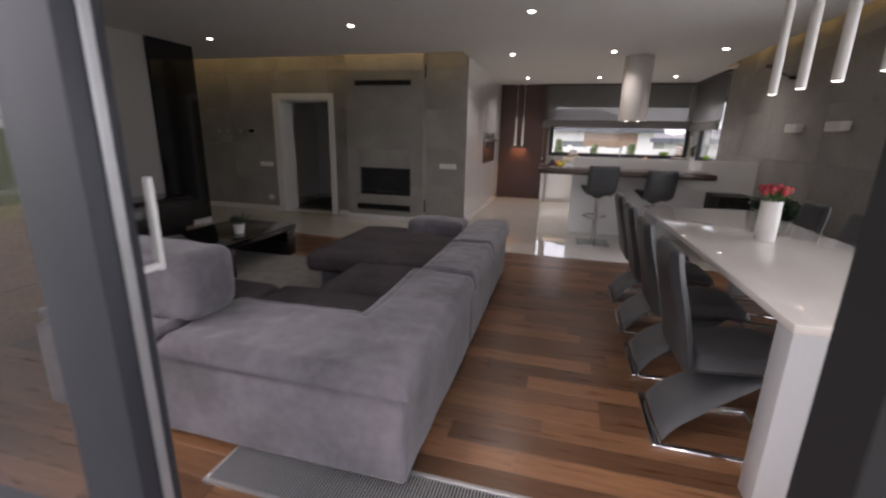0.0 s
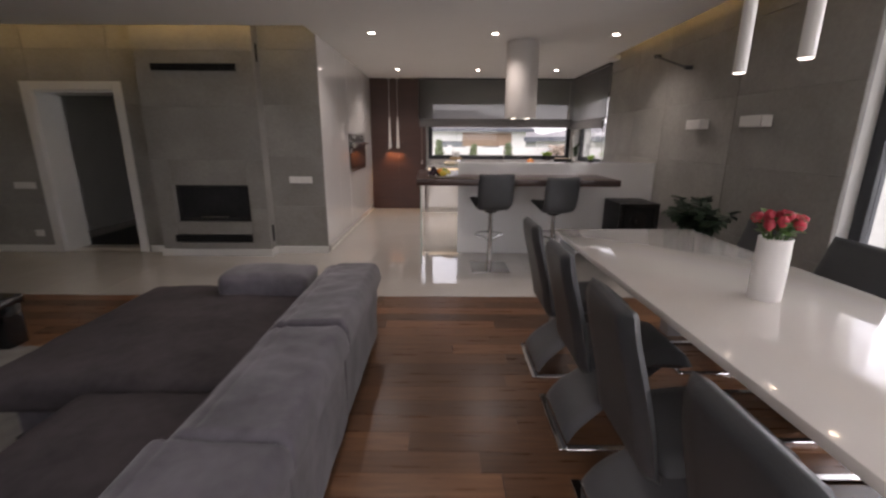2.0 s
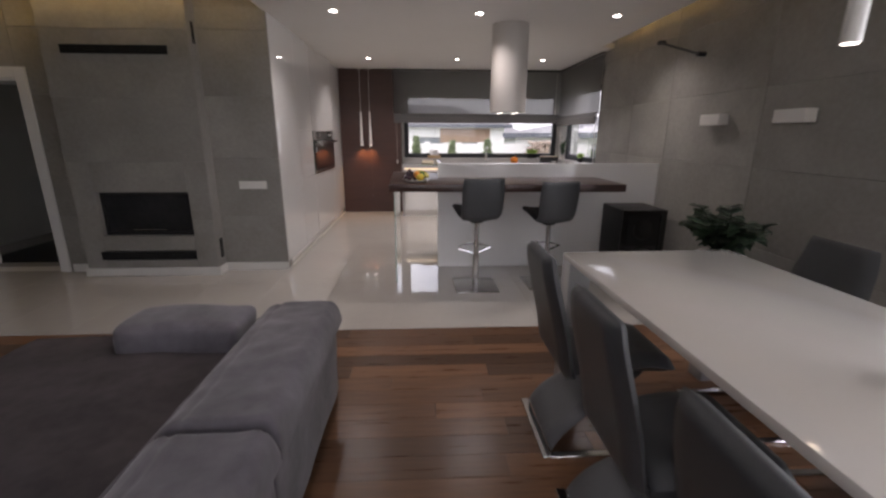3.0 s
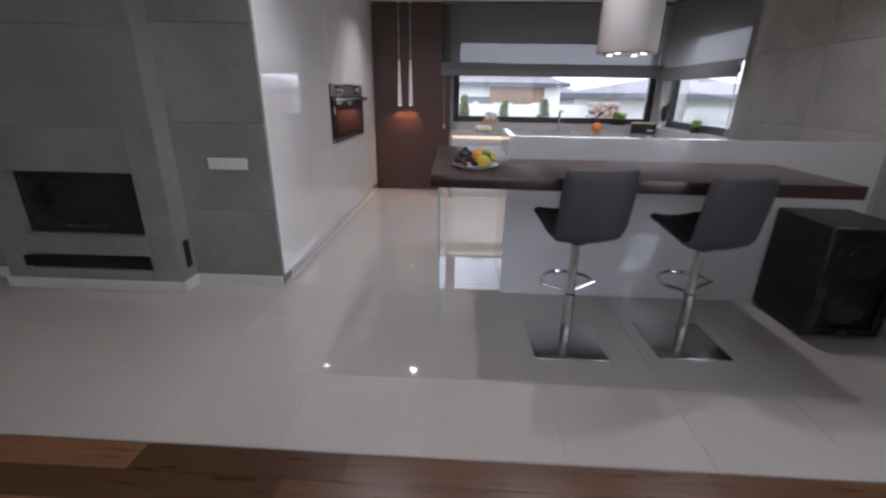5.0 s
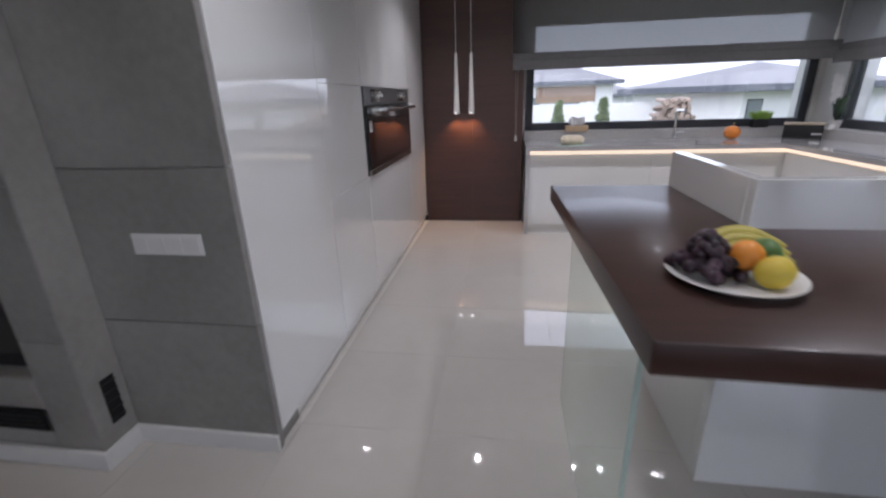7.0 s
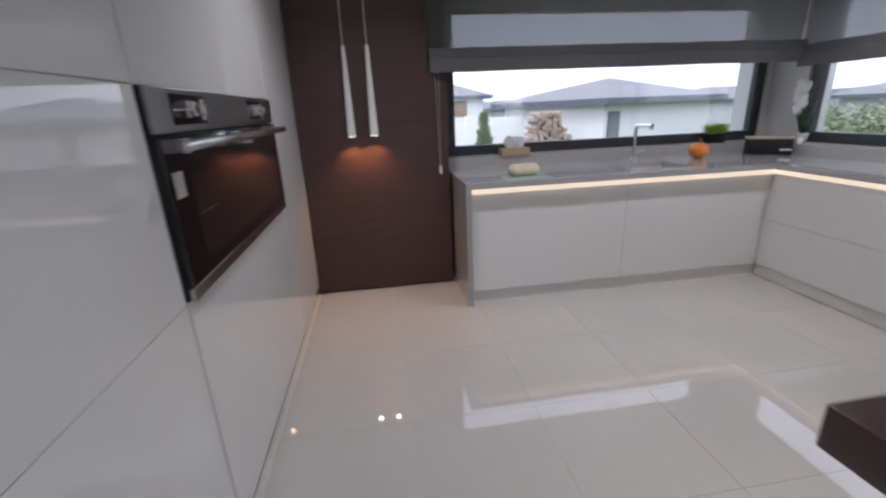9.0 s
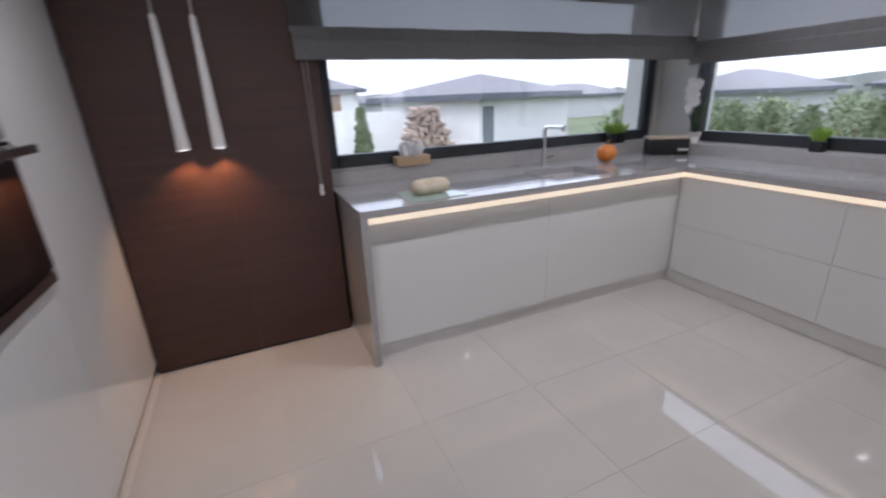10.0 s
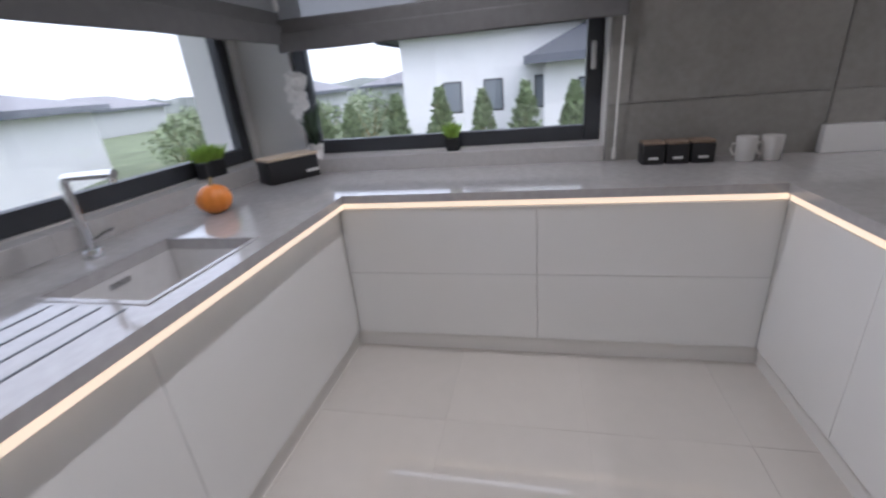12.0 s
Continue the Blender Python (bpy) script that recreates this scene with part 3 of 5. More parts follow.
# unseen opening in the right hall wall, added to let daylight into the hall
wall_hall = setting("wall_hall", boxes((-4.3, -4.1, 0.2, 2.6, 0, 2.77), (-2.0, -1.9, 0.2, 0.6, 0, 2.77), (-2.0, -1.9, 1.9, 2.6, 0, 2.77), (-2.0, -1.9, 0.6, 1.9, 0, 0.9), (-2.0, -1.9, 0.6, 1.9, 2.2, 2.77), (-4.3, -3.75, 2.4, 2.6, 0, 2.77), (-3.0, -1.9, 2.4, 2.6, 0, 2.77),
                                       (-3.75, -3.0, 2.4, 2.6, 2.05, 2.77), (-4.3, -1.9, 0.2, 2.6, 2.5, 2.56), (-3.86, -2.9, 3.3, 3.4, 0, 2.77), (-3.86, -3.75, 2.6, 3.3, 0, 2.77), (-3.0, -2.9, 2.6, 3.3, 0, 2.77), (-3.86, -2.9, 2.6, 3.4, 2.5, 2.56)), "plaster", "grey plaster hall walls", "wall")
floor_hall = setting("floor_hall", boxes((-4.1, -2.0, 0.201, 3.4, -0.1, 0.001)), "tile", "polished tile hall floor", "floor")
mat_hall = tagged(part("floor_mat", rbox(bmesh.new(), -3.6, -2.1, 0.35, 1.7, 0.001, 0.02, r=0.008, n=10, wob=0.002), "black_matt"), "dark woven mat on the hall floor", "mat")
hall_door = thing("hall_door", "white flush door standing ajar in the hall", "door", (-3.0, 2.35, 0))
part("leaf", boxes((-0.02, 0.02, -0.8, 0, 0.01, 2.03), bevel=0.003, seg=1), "trim", hall_door)
part("handle", tube([(-0.02, -0.72, 1.0), (-0.07, -0.72, 1.0), (-0.07, -0.6, 1.0)], 0.009), "steel", hall_door)
hall_door.matrix_basis = pose(-3.0, 2.35, 0, 0, 0, 25)


def plate(name, label, x0, x1, z0, z1, n, mat="white_satin", y=-0.001, face=None):
    """A row of flush switches in one frame on the clad wall."""
    t = thing(name, label, "switch", ((x0 + x1) / 2, y, z0))
    part("frame", boxes((x0, x1, y - 0.008, y, z0, z1), bevel=0.002, seg=1), mat, t, world=True)
    w = (x1 - x0) / n
    for i in range(n):
        part("rocker", boxes((x0 + i * w + 0.008, x0 + (i + 1) * w - 0.008, y - 0.012, y - 0.0085, z0 + 0.01, z1 - 0.01), bevel=0.001, seg=1), face or mat, t, world=True)


plate("light_switch", "row of white switches on the concrete wall", -0.43, -0.15, 0.885, 0.965, 4)
plate("light_switch", "row of white switches beside the door casing", -3.84, -3.57, 0.8, 0.88, 3)
plate("wall_socket", "white wall socket low beside the door casing", -3.71, -3.6, 0.2, 0.28, 1)
plate("thermostat", "white thermostat with a dark display", -4.03, -3.89, 1.37, 1.46, 1, face="black_gloss")
plate("thermostat", "small grey wall control", -4.24, -4.17, 1.37, 1.44, 1, "alu")
plate("thermostat", "small grey wall control", -4.52, -4.45, 1.37, 1.44, 1, "alu")
plate("thermostat", "small grey wall control", -4.71, -4.64, 1.37, 1.44, 1, "alu")

# ---- dining area ----
dining = thing("dining_table", "long white high-gloss dining table", "dining table", (2.755, -3.65, 0))
part("tabletop", boxes((2.275, 3.265, -5.12, -2.245, 0.762, 0.795), bevel=0.003), "table_white", dining, world=True)
part("apron", boxes((2.398, 3.142, -5.118, -5.0, 0.69, 0.7615), bevel=0.003), "table_white", dining, world=True)
part("apron", boxes((2.398, 3.142, -2.366, -2.25, 0.69, 0.7615), bevel=0.003), "table_white", dining, world=True)
for lx in (2.277, 3.143):
    for ly in (-5.118, -2.366):
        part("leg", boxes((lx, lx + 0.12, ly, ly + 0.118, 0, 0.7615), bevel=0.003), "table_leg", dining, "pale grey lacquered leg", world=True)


dining.matrix_basis = pose(2.777, -3.65, 0, 0, 0, 0.9)


def dining_chair():
    c = thing("dining_chair", "grey leatherette dining chair with chrome base at the white table", "chair", (0, 0, 0), group="chairs round the dining table")
    part("backrest", shell(bmesh.new(), [(-0.03, 0.945), (-0.015, 0.84), (0.025, 0.68), (0.055, 0.55), (0.075, 0.44), (0.1, 0.405)], [0.35, 0.42, 0.44, 0.44], 0.06, 0.0), "leather", c, smooth=60)
    part("seat", shell(bmesh.new(), [(0.1, 0.43), (0.25, 0.445), (0.42, 0.46), (0.55, 0.44)], [0.44, 0.45, 0.43], 0.075), "leather", c, smooth=60)
    part("leg_panel", shell(bmesh.new(), [(0.46, 0.42), (0.36, 0.34), (0.2, 0.22), (0.08, 0.12), (0.02, 0.03)], [0.3, 0.34, 0.4, 0.42], 0.045), "leather_edge", c, smooth=60)
    part("base_frame", boxes((-0.02, 0.02, -0.225, 0.225, 0, 0.018), (0.0201, 0.5, -0.225, -0.19, 0, 0.015), (0.0201, 0.5, 0.19, 0.225, 0, 0.015), (0.5001, 0.53, -0.225, 0.225, 0, 0.015), bevel=0.003, seg=1), "chrome", c)
    return c


chair = dining_chair()
chair.matrix_basis = pose(2.035, -2.73, 0)
for cy in (-3.36, -3.99, -4.63):
    copy_thing(chair, pose(2.035, cy, 0))
for cy in (-2.68, -3.3, -3.95, -4.6):
    copy_thing(chair, pose(3.47, cy, 0, 0, 0, 180))


def pendant(x, y, z0, z1, r0, r1, power, label, group, beam=(1.0, 0.78, 0.5)):
    t = thing("pendant_lamp", label, "pendant lamp", (x, y, CEIL), group=group)
    part("shade", lathe([(r0 * 0.9, z0 - CEIL + 0.004), (r0, z0 - CEIL), (r0, z0 - CEIL + 0.01), (r1, z1 - CEIL), (r1 * 0.4, z1 - CEIL + 0.008)], 24), "white_satin", t, smooth=40)
    part("cable", tube([(0, 0, z1 - CEIL), (0, 0, -0.02)], 0.003, 6), "trim", t)
    part("canopy", lathe([(0.04, -0.02), (0.04, -0.001)], 20), "white_satin", t)
    part("bulb", lathe([(r0 * 0.8, z0 - CEIL - 0.003), (r0 * 0.8, z0 - CEIL + 0.002)], 20), "lamp_soft", t)
    la = new("pendant_beam", bpy.data.lights.new("pendant_beam", "SPOT"))
    la.data.energy, la.data.color, la.data.spot_size, la.data.spot_blend, la.data.shadow_soft_size = power, beam, radians(110), 0.6, 0.02
    la.matrix_world = look((x, y, z0 - 0.012), (x, y, 0))


for py in (-3.14, -3.52, -3.9, -4.28):
    pendant(2.85, py, 1.73, 2.4, 0.028, 0.027, 0.15, "slim white tube pendant lamp over the dining table", "pendants over the table")
for px in (0.385, 0.545):
    pendant(px, 3.535, 1.238, 1.83, 0.031, 0.013, 4.2, "slim white tapered pendant lamp before the walnut cabinet", "pendants by the cabinet", (1.0, 0.5, 0.18))


# ---- kitchen ----
def cabinet_front(cab, axis, at, a, b, z0, z1, mat="white_gloss", gap=0.0008, name="door", th=0.02):
    """One door or drawer front of a cabinet; axis is the way it faces."""
    if axis == "x":
        d = (at - th, at, a + gap, b - gap, z0 + gap, z1 - gap)
    elif axis == "-x":
        d = (at, at + th, a + gap, b - gap, z0 + gap, z1 - gap)
    elif axis == "-y":
        d = (a + gap, b - gap, at, at + th, z0 + gap, z1 - gap)
    else:
        d = (a + gap, b - gap, at - th, at, z0 + gap, z1 - gap)
    return part(name, boxes(d, bevel=0.0015, seg=1), mat, cab, world=True)


for y0, y1 in ((0.032, 0.81), (0.812, 1.482), (2.797, 3.595)):
    cab = thing("tall_cabinet", "handleless white high-gloss tall kitchen cabinet", "cabinet", (-0.3, (y0 + y1) / 2, 0), group="tall kitchen cabinets")
    part("body", boxes((-0.655, -0.022, y0, y1, 0.08, CEIL - 0.002)), "white_satin", cab, world=True)
    part("plinth", boxes((-0.655, -0.03, y0, y1, 0, 0.079)), "white_satin", cab, world=True)
    for z0, z1 in ((0.08, 0.905), (0.905, 1.485), (1.485, CEIL - 0.003)) if 0.5 < y0 < 2 else ((0.08, CEIL - 0.003),):
        cabinet_front(cab, "x", 0.0, y0, y1, z0, z1)
OY0, OY1, OZ0, OZ1 = 1.5, 2.787, 0.905, 1.483
cab = thing("oven_cabinet", "white high-gloss cabinet housing the wide oven", "cabinet", (-0.3, 2.18, 0))
part("body", boxes((-0.655, -0.5, 1.492, 2.795, 0.08, CEIL - 0.002), (-0.5, -0.022, 1.492, 2.795, 0.08, OZ0 - 0.004), (-0.5, -0.022, 1.492, 2.795, OZ1 + 0.004, CEIL - 0.002)), "white_satin", cab, world=True)
part("plinth", boxes((-0.655, -0.03, 1.492, 2.795, 0, 0.079)), "white_satin", cab, world=True)
cabinet_front(cab, "x", 0.0, 1.492, 2.795, 0.08, OZ0 - 0.001, name="drawer_front")
cabinet_front(cab, "x", 0.0, 1.492, 2.795, OZ1 + 0.001, CEIL - 0.003)

oven = thing("oven", "wide built-in steel and black glass oven", "oven", (-0.25, 2.14, OZ0))
part("body", boxes((-0.49, 0.004, OY0, OY1, OZ0, OZ1), bevel=0.003, seg=1), "black_matt", oven, world=True)
part("control_panel", boxes((0.0045, 0.018, OY0, OY1, 1.366, OZ1), bevel=0.002, seg=1), "dark_steel", oven, world=True)
odoor = part("door", boxes((0.0045, 0.022, OY0, OY1, 0.948, 1.36), bevel=0.003, seg=1), "black_gloss", oven, world=True)
part("trim", boxes((0.0045, 0.02, OY0, OY1, OZ0, 0.944), bevel=0.002, seg=1), "steel", oven, "brushed steel bottom rail", world=True)
part("glass", boxes((0.0222, 0.0232, OY0 + 0.13, OY1 - 0.13, 0.99, 1.25)), "oven_glass", odoor, "smoked glass window")
for ky in (1.74, 2.47):
    part("display", boxes((0.0185, 0.0205, ky - 0.125, ky + 0.125, 1.385, 1.468)), "black_gloss", oven, world=True)
    for dy, r in ((-0.03, 0.026), (0.045, 0.02)):
        k = lathe([(r, 0), (r, 0.01), (r * 0.86, 0.012), (r * 0.8, 0.028), (r * 0.68, 0.031)], 24)
        bmesh.ops.transform(k, matrix=pose(0.0207, ky + dy, 1.427, 0, 90, 0), verts=k.verts)
        part("knob", k, "chrome", oven, world=True)
    part("marking", boxes((0.0206, 0.0212, ky + 0.085, ky + 0.11, 1.395, 1.458)), "label_grey", oven, "pale printed scale", world=True)
part("handle", boxes((0.06, 0.078, OY0 + 0.03, OY1 + 0.02, 1.318, 1.346), bevel=0.005), "steel", oven, world=True)
for hy in (OY0 + 0.36, OY0 + 0.55, OY0 + 0.09, OY1 - 0.09):
    part("handle_bracket", boxes((0.0225, 0.0595, hy - 0.018, hy + 0.018, 1.312, 1.35), bevel=0.003, seg=1), "steel", oven, world=True)
part("sticker", boxes((0.0222, 0.0227, OY0 + 0.025, OY0 + 0.085, 1.195, 1.265)), "label_grey", odoor, "pale paper sticker")
part("rack", tube([(0.0235, OY0 + 0.14, 1.13), (0.0235, OY0 + 0.3, 1.128)], 0.002, 6), "steel", odoor)

wcab = thing("walnut_cabinet", "tall dark walnut veneer kitchen cabinet with two doors", "cabinet", (0.55, 3.8, 0))
part("body", boxes((0.002, 1.1, 3.632, 3.998, 0, CEIL - 0.002)), "walnut", wcab, world=True)
part("door", boxes((0.003, 0.5497, 3.61, 3.631, 0.02, CEIL - 0.003)), "walnut", wcab, world=True)
part("door", boxes((0.5503, 1.1, 3.61, 3.631, 0.02, CEIL - 0.003)), "walnut", wcab, world=True)

# sink run
base = thing("sink_cabinet", "handleless white base cabinets under the sink worktop", "cabinet", (2.3, 3.5, 0))
part("body", boxes((1.165, 3.52, 3.18, 3.99, 0.1, 0.69), (1.165, 2.38, 3.18, 3.99, 0.691, 0.865), (2.93, 3.52, 3.18, 3.99, 0.691, 0.865)), "white_satin", base, world=True)
part("plinth", boxes((1.165, 3.54, 3.18, 3.3, 0, 0.099)), "white_satin", base, world=True)
for a, b in ((1.165, 2.34), (2.34, 3.5255)):
    cabinet_front(base, "-y", 3.158, a, b, 0.1, 0.825)
part("corner_post", boxes((3.5265, 3.544, 3.1595, 3.179, 0.1, 0.865)), "white_gloss", base, world=True)
base2 = thing("drawer_cabinet", "handleless white base drawers along the side wall", "cabinet", (3.75, 2.2, 0))
part("body", boxes((3.545, 4.0, 1.2, 3.17, 0.1, 0.865)), "white_satin", base2, world=True)
part("plinth", boxes((3.545, 3.65, 1.05, 3.3, 0, 0.099)), "white_satin", base2, world=True)
for a, b in ((1.1625, 2.17), (2.17, 3.1575)):
    for z0, z1 in ((0.1, 0.47), (0.47, 0.825)):
        cabinet_front(base2, "-x", 3.523, a, b, z0, z1, name="drawer_front")
part("corner_post", boxes((3.5265, 3.544, 1.141, 1.161, 0.1, 0.865)), "white_gloss", base2, world=True)
pen = thing("peninsula_cabinet", "white gloss kitchen peninsula with a raised back panel", "cabinet", (2.8, 0.5, 0))
part("body", boxes((1.69, 3.97, 0.08, 0.69, 0.1, 0.865), (2.42, 3.97, 0.6901, 1.14, 0.1, 0.865)), "white_satin", pen, world=True)
part("plinth", boxes((1.69, 3.57, 0.09, 0.65, 0, 0.099), (2.45, 3.54, 0.6501, 1.14, 0, 0.099)), "white_satin", pen, world=True)
part("back_panel", boxes((1.645, WALLX - 0.002, 0.03, 0.075, 0.0, 1.148), bevel=0.002, seg=1), "white_gloss", pen, world=True)
part("end_panel", boxes((1.645, 1.688, 0.0755, 0.71, 0.0, 1.148), bevel=0.002, seg=1), "white_gloss", pen, world=True)
part("end_panel", boxes((WALLX - 0.045, WALLX - 0.003, 0.08, 0.82, 0.911, 1.045), bevel=0.002, seg=1), "white_gloss", pen, world=True)
part("end_panel", boxes((2.4, 2.419, 0.7105, 1.17, 0.0, 0.868), bevel=0.002, seg=1), "white_gloss", pen, world=True)
cabinet_front(pen, "y", 0.712, 1.69, 2.4, 0.1, 0.865)
for a, b in ((2.42, 2.97), (2.97, 3.5255)):
    cabinet_front(pen, "y", 1.162, a, b, 0.1, 0.825)

# stone worktop with a cut-out for the sink
SX0, SX1, SY0, SY1 = 2.42, 2.89, 3.2, 3.58
worktop = thing("worktop", "grey quartz kitchen worktop on white base cabinets", "worktop", (2.6, 3.1, 0.87))
for d in ((1.125, SX0, 3.1, 3.899, 0.87, 0.91), (SX1, WALLX, 3.1, 3.899, 0.87, 0.91), (SX0, SX1, 3.1, SY0, 0.87, 0.91), (SX0, SX1, SY1, 3.899, 0.87, 0.91),
          (3.468, WALLX, 1.2, 3.1, 0.87, 0.91), (1.69, WALLX - 0.002, 0.076, 0.74, 0.87, 0.91), (2.4, WALLX - 0.002, 0.74, 1.2, 0.87, 0.91)):
    part("slab", boxes(d), "stone", worktop, world=True)
end_panel = tagged(part("end_panel", boxes((1.125, 1.163, 3.1, 3.899, 0, 0.869), bevel=0.001, seg=1), "stone"), "grey quartz end panel of the sink cabinets", "end panel")
upstand = thing("upstand", "pale quartz upstand and window sill above the worktop", "sill", (2.7, 3.95, 0.8))
for d in ((1.125, 2.72, 3.9, 3.999, 0.8, 0.995), (2.7205, WINX - 0.001, 3.9, 3.999, 0.8, 0.995), (WALLX + 0.001, WINX - 0.001, 1.822, 3.899, 0.8, 0.995)):
    part("slab", boxes(d, bevel=0.0015, seg=1), "sill", upstand, world=True)
sink = thing("sink", "grey composite sink bowl with a grooved drainer set in the worktop", "sink", (2.74, 3.49, 0.72))
part("bowl", boxes((SX0 - 0.01, SX1 + 0.01, SY0 - 0.01, SY1 + 0.01, 0.70, 0.712), (SX0 - 0.012, SX0, SY0 - 0.01, SY1 + 0.01, 0.712, 0.8695), (SX1, SX1 + 0.012, SY0 - 0.01, SY1 + 0.01, 0.712, 0.8695),
                   (SX0, SX1, SY0 - 0.012, SY0, 0.712, 0.8695), (SX0, SX1, SY1, SY1 + 0.012, 0.712, 0.8695)), "sink_lit", sink, world=True)
part("drain", lathe([(0.045, 0.713), (0.045, 0.716), (0.03, 0.717)], 24, at=(2.655, 3.39, 0)), "chrome", sink, world=True)
part("overflow", boxes((2.615, 2.695, SY1 - 0.004, SY1 - 0.001, 0.83, 0.85)), "chrome", sink, world=True)
part("rim", boxes((SX0 - 0.02, SX0 - 0.003, SY0 - 0.02, SY1 + 0.02, 0.9105, 0.914), (SX1 + 0.003, SX1 + 0.02, SY0 - 0.02, SY1 + 0.02, 0.9105, 0.914),
                  (SX0 - 0.003, SX1 + 0.003, SY0 - 0.02, SY0 - 0.003, 0.9105, 0.914), (SX0 - 0.003, SX1 + 0.003, SY1 + 0.003, SY1 + 0.02, 0.9105, 0.914), bevel=0.001, seg=1), "stone", sink, world=True)
# flat dark strips stand in for the shade inside the drainer grooves
for i in range(4):
    part("drainer_groove_shade", boxes((1.82, 2.38, 3.225 + i * 0.085, 3.235 + i * 0.085, 0.9102, 0.9112)), "anthracite", sink, world=True)
tap = thing("kitchen_tap", "chrome single-lever kitchen tap behind the sink", "tap", (2.71, 3.72, 0.91))
part("base", lathe([(0.028, 0), (0.028, 0.03), (0.024, 0.035)], 24), "chrome", tap)
part("spout", tube([(0, 0, 0.03), (0, 0, 0.27), (0, -0.01, 0.285), (0, -0.025, 0.292), (0, -0.2, 0.297), (0, -0.22, 0.297)], 0.014, 14), "chrome", tap)
part("nozzle", lathe([(0.013, 0.268), (0.013, 0.285)], 16, at=(0, -0.205, 0)), "chrome", tap)
part("lever", tube([(0.024, 0, 0.06), (0.06, 0, 0.07), (0.1, 0, 0.075)], 0.007, 8), "chrome", tap)

# light strips under the worktop edge
for d, lb in (((1.165, 3.515, 3.124, 3.13, 0.832, 0.8695), "sink"), ((3.512, 3.518, 1.17, 3.12, 0.832, 0.8695), "drawer"), ((2.42, 3.5, 1.166, 1.172, 0.832, 0.8695), "peninsula")):
    tagged(part("light_strip", boxes(d), "led"), "warm glowing strip light below the worktop edge", "strip light", group="strip lights")

bar = thing("breakfast_bar", "thick dark walnut breakfast bar on a clear glass panel", "breakfast bar", (2.3, -0.35, 0))
bm = bmesh.new()
outline = ((1.172, -0.645), (3.37, -0.69), (3.37, 0.029), (1.6445, 0.029), (1.6445, 0.71), (1.13, 0.7))
lows, ups = [[bm.verts.new((x, y, z)) for x, y in outline] for z in (0.931, 1.0)]
bm.faces.new(lows[::-1])
bm.faces.new(ups)
for k in range(6):
    bm.faces.new((lows[k], lows[(k + 1) % 6], ups[(k + 1) % 6], ups[k]))
bmesh.ops.bevel(bm, geom=list(bm.edges), offset=0.003, segments=2, profile=0.5, affect="EDGES")
part("top", bm, "walnut_top", bar, world=True)
glass_leg = part("glass_panel", boxes((1.205, 1.217, -0.49, 0.45, 0, 0.9305)), "green_glass", bar, "clear glass panel", world=True)
glass_leg.visible_shadow = False
for gy in (-0.4915, 0.4505):
    part("polished_edge", boxes((1.2052, 1.2168, gy, gy + 0.001, 0, 0.9305)), "glass_edge", bar, "pale green polished glass edge", world=True)

hood = thing("extractor_hood", "cylindrical pale satin extractor hood over the peninsula", "extractor hood", (2.43, 0.36, 1.68))
part("body", lathe([(0.19, 0.012), (0.193, 0.0), (0.195, 0.01), (0.195, CEIL - 1.68 - 0.002)], 48), "hood", hood, smooth=40)
part("filter", lathe([(0.16, -0.004), (0.16, 0.011)], 40), "steel", hood)
for a in range(4):
    part("lamp", lathe([(0.018, -0.009), (0.018, -0.005)], 16, at=(0.12 * math.cos(a * 1.571 + 0.78), 0.12 * math.sin(a * 1.571 + 0.78), 0)), "lamp_soft", hood)
la = new("hood_beam", bpy.data.lights.new("hood_beam", "SPOT"))
la.data.energy, la.data.color, la.data.spot_size, la.data.spot_blend, la.data.shadow_soft_size = 8, (1, 0.86, 0.66), radians(120), 0.6, 0.1
la.matrix_world = look((2.43, 0.36, 1.66), (2.43, 0.36, 0))


def bar_stool(drop):
    s = thing("bar_stool", "dark grey upholstered bar stool on a steel column and square plate", "bar stool", (0, 0, 0), group="stools at the breakfast bar")
    part("shell", shell(bmesh.new(), [(x, z - drop) for x, z in ((0.27, 0.735), (0.21, 0.75), (0.06, 0.725), (-0.09, 0.69), (-0.155, 0.73), (-0.18, 0.86), (-0.195, 0.97), (-0.205, 1.07))],
                        [0.3, 0.38, 0.4, 0.385, 0.4, 0.405, 0.385], 0.045, -0.022, m=14), "leather", s, smooth=60)
    part("seat_plate", lathe([(0.06, 0.64 - drop), (0.1, 0.685 - drop), (0.1, 0.695 - drop)], 20), "black_matt", s)
    part("column", lathe([(0.03, 0.012), (0.03, 0.32), (0.0225, 0.325), (0.0225, 0.68 - drop)], 24), "steel", s)
    ring = [(0.02, 0, 0.325)] + [(0.02 + 0.19 * math.cos(t), 0.16 * math.sin(t), 0.375) for t in [-1.5 + 3.0 * i / 12 for i in range(13)]]
    part("footrest", tube(ring, 0.01, 8, closed=True), "chrome", s)
    part("gas_lever", tube([(0.0, -0.06, 0.67 - drop), (0.02, -0.2, 0.655 - drop)], 0.005, 6), "black_matt", s)
    return s


for sx, sy, yaw, drop in ((1.99, -0.615, 102, 0.0), (2.7, -0.56, 103, 0.035)):
    stool = bar_stool(drop)
    part("base_plate", boxes((-0.207, 0.207, -0.207, 0.207, 0.0, 0.012), bevel=0.004, seg=2), "steel", stool).rotation_euler[2] = radians(1 - yaw)
    stool.matrix_basis = pose(sx, sy, 0, 0, 0, yaw)

speaker = thing("loudspeaker", "large black loudspeaker cabinet on the tile floor", "loudspeaker", (3.7, -0.22, 0))
part("cabinet", boxes((3.475, 3.93, -0.45, 0.015, 0.03, 0.72), bevel=0.008), "black_matt", speaker, world=True)
